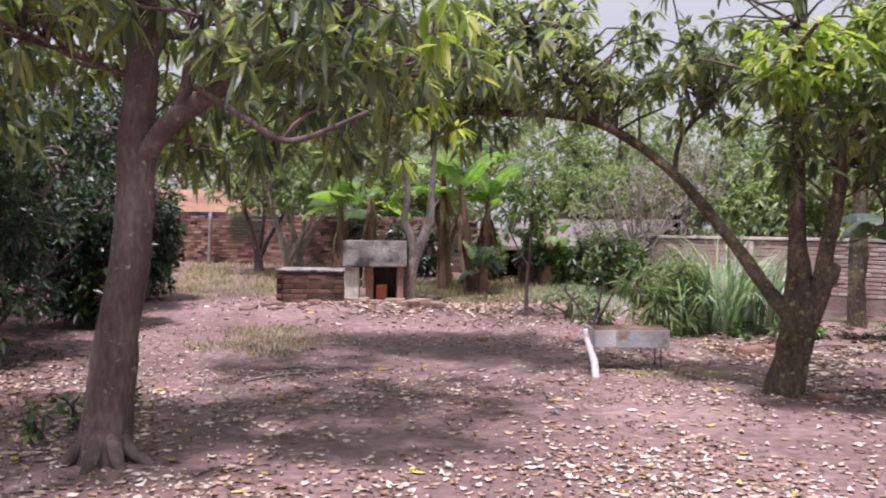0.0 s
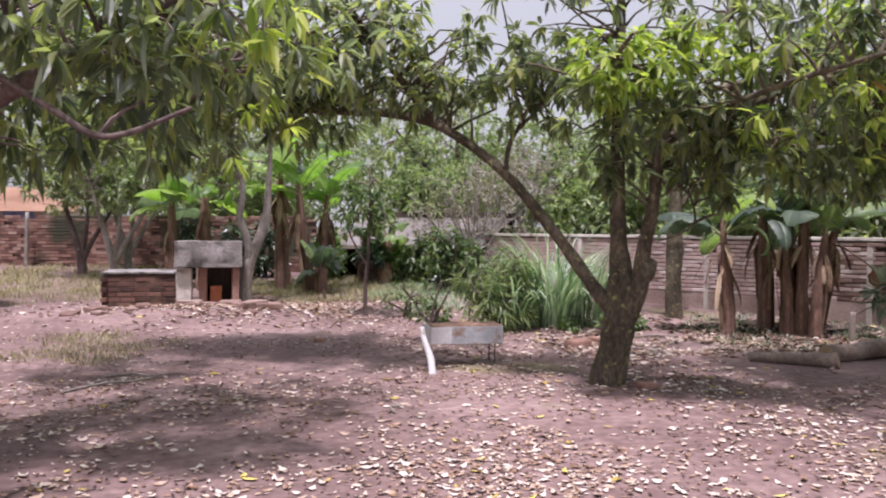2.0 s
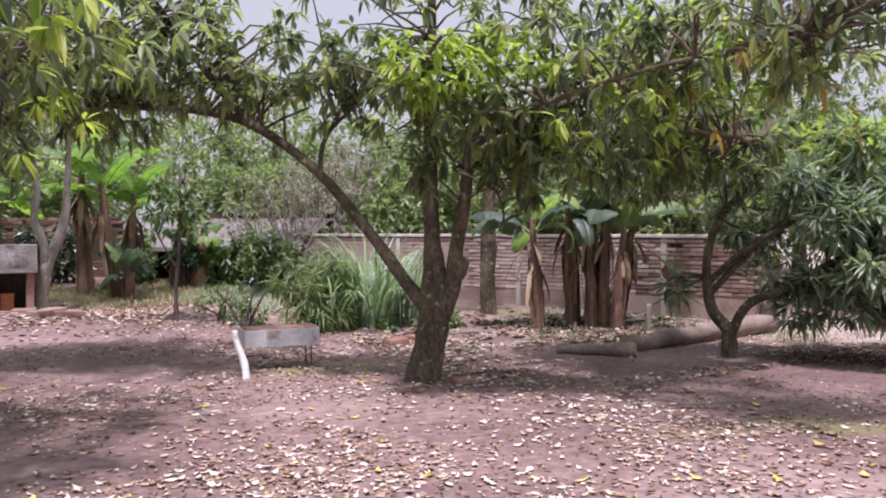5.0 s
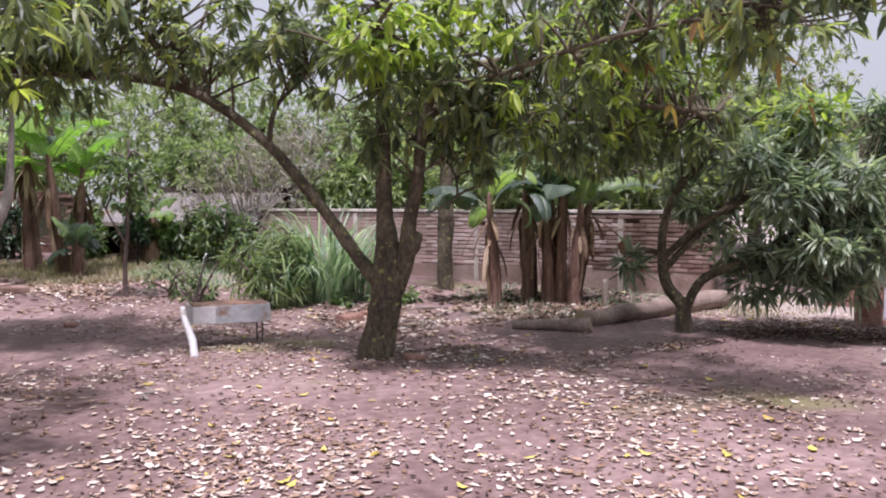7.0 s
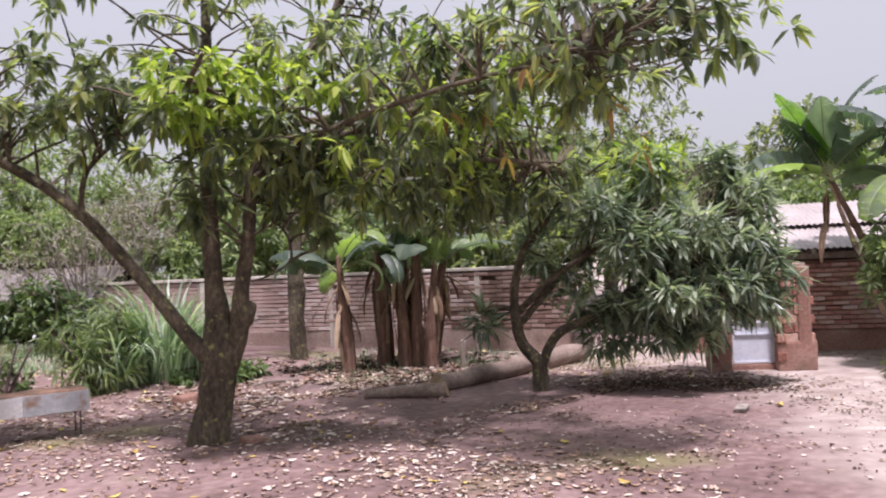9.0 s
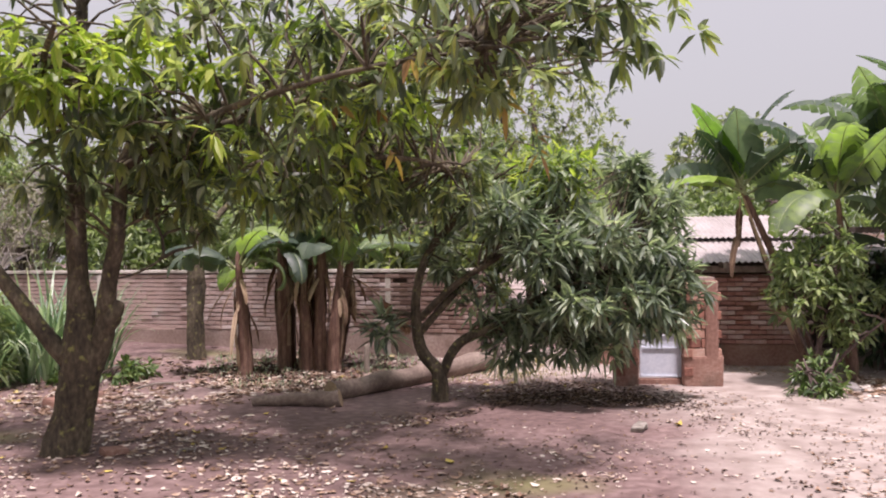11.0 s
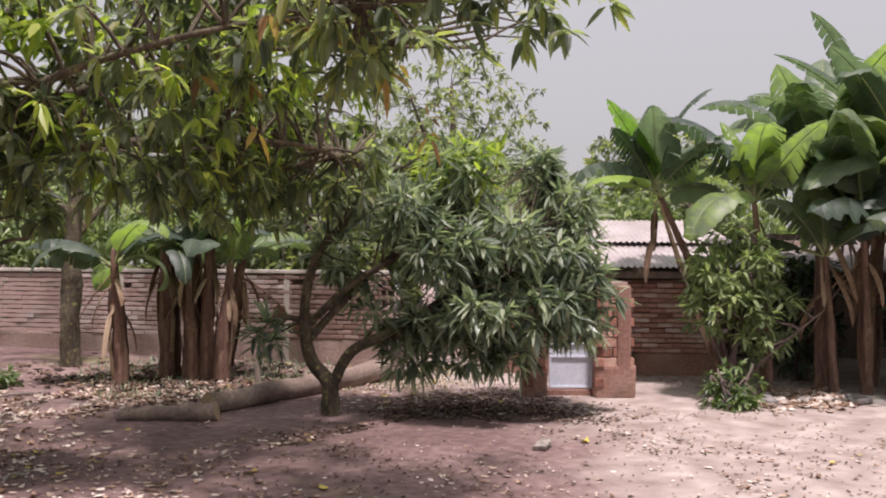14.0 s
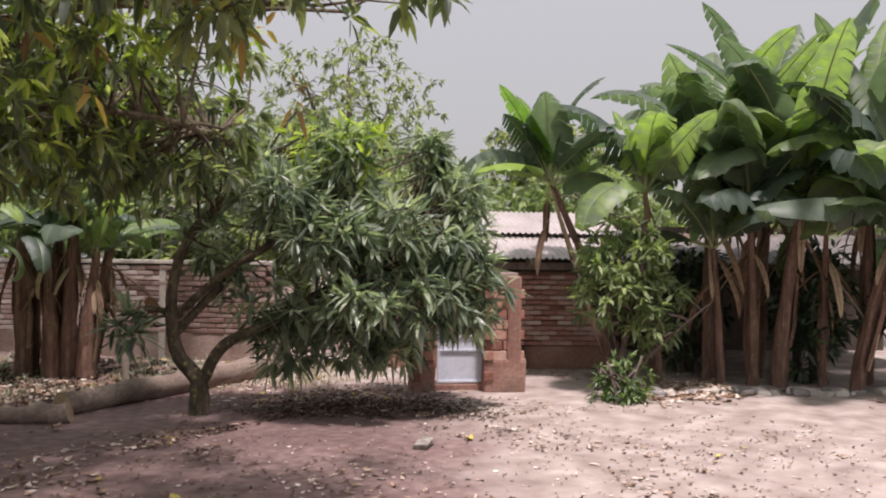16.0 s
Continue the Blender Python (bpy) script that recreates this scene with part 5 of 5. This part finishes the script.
part("sill", block((0.62, 0.14, 0.09), (0, 0, -0.02), 0.01, 0.006, cuts=2), MUD, gate, "dark step under the sheet")

mG, lenG = along((13.0, 7.3), (17.2, 1.2))
outhouse = thing("outhouse", mG, "low brick outhouse with a rusty pale tin roof behind the bananas", "outhouse")
part("wall", block((3.2, 0.16, 1.42), (1.2, 0.05, -0.05), 0.01), MUD, outhouse)
part("wall", block((4.2, 0.10, 0.22), (4.9, 0.05, 1.22), 0.01), DARK_WOOD_SHADE, outhouse)
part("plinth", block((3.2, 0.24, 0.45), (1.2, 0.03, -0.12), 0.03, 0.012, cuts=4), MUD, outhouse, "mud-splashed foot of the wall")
# added near-black backing, its colour giving the dark gap between the banana stems
part("shade_wall", block((lenG + 1.6, 0.16, 2.2), (lenG / 2 + 0.2, 2.6, -0.05), 0.01), DARK_WOOD_SHADE, outhouse)
part("lintel_beam", block((3.4, 0.12, 0.10), (1.3, -0.06, 1.40), 0.01, 0.006, cuts=2), WOOD, outhouse, "grey timber wall plate")
for k in range(5):
    part("rafter", block((0.07, 0.4, 0.08), (0.1 + k * 0.75, -0.22, 1.47), 0.006), WOOD, outhouse, "weathered rafter end")


def corrugated(length, depth, rise, pitch=0.09, amp=0.013):
    """A sheet of corrugated iron rising along +y."""
    vs, fs = [], []
    n = int(length / pitch * 4)
    for i in range(n + 1):
        x = length * i / n
        z = amp * math.sin(i * math.pi / 2)
        for j in range(5):
            vs.append((x, depth * j / 4, rise * j / 4 + z))
        for j in range(5):
            vs.append((x, depth * j / 4, rise * j / 4 + z - 0.006))
    for i in range(n):
        a, b = i * 10, (i + 1) * 10
        for j in range(4):
            fs += [(a + j, b + j, b + j + 1, a + j + 1), (a + j + 5, a + j + 6, b + j + 6, b + j + 5)]
        fs += [(a, a + 5, b + 5, b), (a + 4, b + 4, b + 9, a + 9)]
    return vs, fs


v, f = corrugated(3.6, 1.6, 0.38)
rf = made("roof_sheet", v, f, TIN, outhouse, "pale corrugated tin with rusty edge")
rf.location = (-0.3, -0.42, 1.56)
v, f = corrugated(3.5, 2.2, 0.45)
rf = made("roof_sheet", v, f, TIN, outhouse, "pale corrugated tin")
rf.location = (-0.2, 0.9, 1.95)
# sheet carried on to the rear wall, added to keep light out behind the stems
v, f = corrugated(4.4, 3.1, 0.55)
rf = made("roof_sheet", v, f, OLD_TIN, outhouse, "dark corrugated tin extended back to shade the banana gap")
rf.location = (3.4, -0.4, 1.52)
brick_row = brick_shape(0.22, 0.10, 0.058, "brick", BRICK_ROSE)
brick_run(outhouse, 2.8, 0.33, 14, 0.12, 0.22, 0.058, brick_row, rngb, 300, BRICK_ROSE, 0.02, joint=0.004)

# kerb of rubble under the tall bananas
for k in range(22):
    t = k / 21
    x, y = 12.5 + 2.2 * t + rr.normal() * 0.06, 3.75 - 3.0 * t + rr.normal() * 0.08
    s = rr.uniform(0.12, 0.3)
    ob = part("stone", block((s * 1.3, s * 0.7, s * 0.3), (0, 0, -0.02), 0.025, 0.05, rr.uniform(0, 3), k + 40, 3), CEMENT if k % 3 else CONCRETE, None)
    ob.matrix_basis = Matrix.Translation((x, y, 0))
    tagged(ob, "rough pale stone edging the banana bed", "stone", "stones edging the banana bed")


def bed(rng):
    t = rng.uniform()
    return 12.9 + 2.0 * t + rng.normal() * 0.35, 3.75 - 3.0 * t + rng.normal() * 0.3


def clump_foot(rng):
    return 9.0 + rng.normal() * 1.1, 10.6 + rng.normal() * 0.9


litter("banana_bed_litter", 700, LITTER, 0.13, bed, rl, "dry brown leaf trash at the foot of the bananas")
litter("wall_foot_litter", 1500, LITTER_DARK, 0.14, clump_foot, rl, "dry brown leaf trash at the foot of the bananas")
db = part("broken_branch", block((0.36, 0.11, 0.06), (0, 0, -0.02), 0.02, 0.045, 0.4, 77, 5), BARK_PALE, None)
db.matrix_basis = Matrix.Translation((8.73, 4.47, 0.01))
tagged(db, "pale broken piece of wood lying on the earth", "wood piece")
for k, (x, y, L, a) in enumerate(((-0.55, 8.9, 1.1, 0.5), (-0.2, 9.6, 0.7, -0.3), (2.2, 7.0, 0.35, 1.2), (5.3, 6.9, 0.25, 0.2), (6.8, 10.5, 0.9, 0.1))):
    tw = thing("fallen_stick", pose(x, y, ground_z(x, y) + 0.012, 0, 0, math.degrees(a)), "thin dry stick fallen on the earth", "stick", "fallen sticks")
    limb("stick", [(0, 0, 0.0, 0.014), (L * 0.4, 0.05, 0.02, 0.012), (L * 0.7, -0.02, 0.01, 0.01), (L, 0.06, 0.03, 0.006)], BARK_PALE, tw, 6, 3)

# ---- fence post, lean-to and neighbours behind the back wall ----
fp = thing("fence_post", pose(-2.65, 26.0, ground_z(-2.65, 26.0)), "thin pale wooden fence post before the back wall", "post")
limb("post", [(0, 0, -0.1, 0.06), (0.02, 0, 0.7, 0.055), (0.04, 0, 1.5, 0.05)], BARK_PALE, fp, 8, 3, 0.1)
lean = thing("lean_to_shed", pose(4.75, 21.25, 0.27, 0, 0, -45), "low open lean-to shed with a sagging dull tin roof", "shed")
v, f = corrugated(4.3, 2.5, 0.75)
rs = made("roof", v, f, OLD_TIN, lean, "dull grey corrugated tin")
rs.location = (-0.1, -0.15, 0.90)
for x in (0.05, 1.4, 2.75, 4.05):
    part("post", block((0.08, 0.08, 1.0), (x, 0.0, -0.1), 0.01), DARK_WOOD_SHADE, lean)
    part("post", block((0.08, 0.08, 1.85), (x, 2.1, -0.1), 0.01), DARK_WOOD_SHADE, lean)
# near-black boards put the deep shade below the roof into their colour
part("shade_board", block((4.2, 0.05, 1.85), (2.1, 2.2, -0.1), 0.008), DARK_WOOD_SHADE, lean)
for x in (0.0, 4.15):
    part("shade_side", block((0.04, 2.1, 1.05), (x, 1.1, -0.1), 0.008), DARK_WOOD_SHADE, lean)
part("eave_board", block((4.3, 0.03, 0.09), (2.05, -0.17, 0.80), 0.006), WOOD, lean, "weathered eave board")
for k, (x, y, w, h) in enumerate(((4.35, 20.2, 0.6, 1.0), (5.25, 19.1, 0.55, 0.8), (6.2, 18.9, 0.6, 1.0), (6.9, 17.9, 0.5, 0.8), (4.6, 21.0, 0.5, 1.2))):
    shrub("shed_undergrowth", x, y, [(0, 0, h * 0.55, w, w * 0.8, h * 0.5, 80), (0.2, 0, h * 0.9, w * 0.5, w * 0.5, h * 0.3, 20)], LEAF_DARK if k % 2 else LEAF_SHRUB, "leafy undergrowth crowding the front of a shed", 7, 0.2, 0.075, 400 + k, 5, group="undergrowth before the shed")

house = thing("neighbour_house", pose(-3.4, 36, 0.5, 0, 0, -6), "neighbouring house with an orange rusty roof beyond the wall", "house")
part("wall", block((6.0, 4.0, 1.75), (-1.8, 2.2, 0), 0.02), CEMENT, house)
part("window", block((1.1, 0.06, 0.45), (-0.6, 0.18, 1.2), 0.01), BLUE, house, "blue-painted window")
v, f = corrugated(6.8, 2.6, 1.0)
rs = made("roof", v, f, RUST_ROOF, house, "orange rusty corrugated roof")
rs.location = (-5.2, -0.3, 1.66)

# ---- trees beyond the walls ----
far = [(-9, 26, 4.6, 3.0), (-10, 34, 5.5, 3.0), (-5.5, 42, 8, 3.8), (-9, 45, 9, 4), (-1.5, 45, 9, 4), (-13, 40, 8, 4), (0.5, 31, 5.0, 3.0), (5, 28, 5.0, 2.8), (9.5, 25, 5.5, 3.0), (13, 21, 5.2, 3.0), (15.5, 16.5, 5.0, 2.8), (18, 26, 7.0, 4.0), (-12, 18, 5.0, 3.0), (19.5, 12.5, 4.2, 2.6), (22.5, 15.8, 8, 3), (22, 17, 6.0, 3.4), (21.5, 3, 5.0, 2.8), (2, 40, 8, 4.5), (12, 38, 8.5, 4.5), (-9.5, 9, 4.5, 2.6), (22, -3, 5, 3), (3, 26.5, 3.4, 2.2), (-7.5, 29.5, 3.6, 2.0), (8.6, 22.6, 3.2, 2.0), (11.2, 18.6, 3.2, 2.0), (13.0, 15.4, 3.2, 2.0), (14.6, 12.2, 3.2, 2.0), (17.2, 9.6, 3.4, 2.2), (15.8, 14.0, 4.4, 2.4), (19, 6.5, 3.6, 2.2), (21.0, 8.8, 5.0, 1.7)]
for k, (x, y, h, r) in enumerate(far):
    b = ground_z(x, y)
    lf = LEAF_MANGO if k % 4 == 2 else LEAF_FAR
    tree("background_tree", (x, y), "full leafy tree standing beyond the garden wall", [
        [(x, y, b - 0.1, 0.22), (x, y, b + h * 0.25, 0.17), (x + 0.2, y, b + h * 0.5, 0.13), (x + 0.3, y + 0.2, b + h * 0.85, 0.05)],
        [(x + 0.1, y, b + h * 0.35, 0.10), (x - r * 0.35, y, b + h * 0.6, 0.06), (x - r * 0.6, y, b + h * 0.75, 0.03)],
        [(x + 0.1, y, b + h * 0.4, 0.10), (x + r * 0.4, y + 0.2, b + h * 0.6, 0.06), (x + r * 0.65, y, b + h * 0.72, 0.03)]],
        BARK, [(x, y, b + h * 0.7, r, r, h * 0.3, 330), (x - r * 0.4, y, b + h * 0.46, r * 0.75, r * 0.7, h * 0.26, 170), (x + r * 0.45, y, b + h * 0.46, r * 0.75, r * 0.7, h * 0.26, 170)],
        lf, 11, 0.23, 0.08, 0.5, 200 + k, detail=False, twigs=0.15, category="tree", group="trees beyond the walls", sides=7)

# ---- single bricks of the side wall, last ----
brick_pink = brick_shape(0.24, 0.10, 0.062, "brick", BRICK_PINK)
# darker copy of the pink brick paints shade on the wall's near end
brick_shaded = brick_shape(0.24, 0.10, 0.062, "brick", BRICK_SOIL_SHADE)
brick_run(wall_side, lenB, 0.42, 13, 0.13, 0.24, 0.062, brick_pink, rngb, 300, BRICK_PINK, 0.01, joint=0.003, shaded=brick_shaded, shade_from=lenB * 0.80)
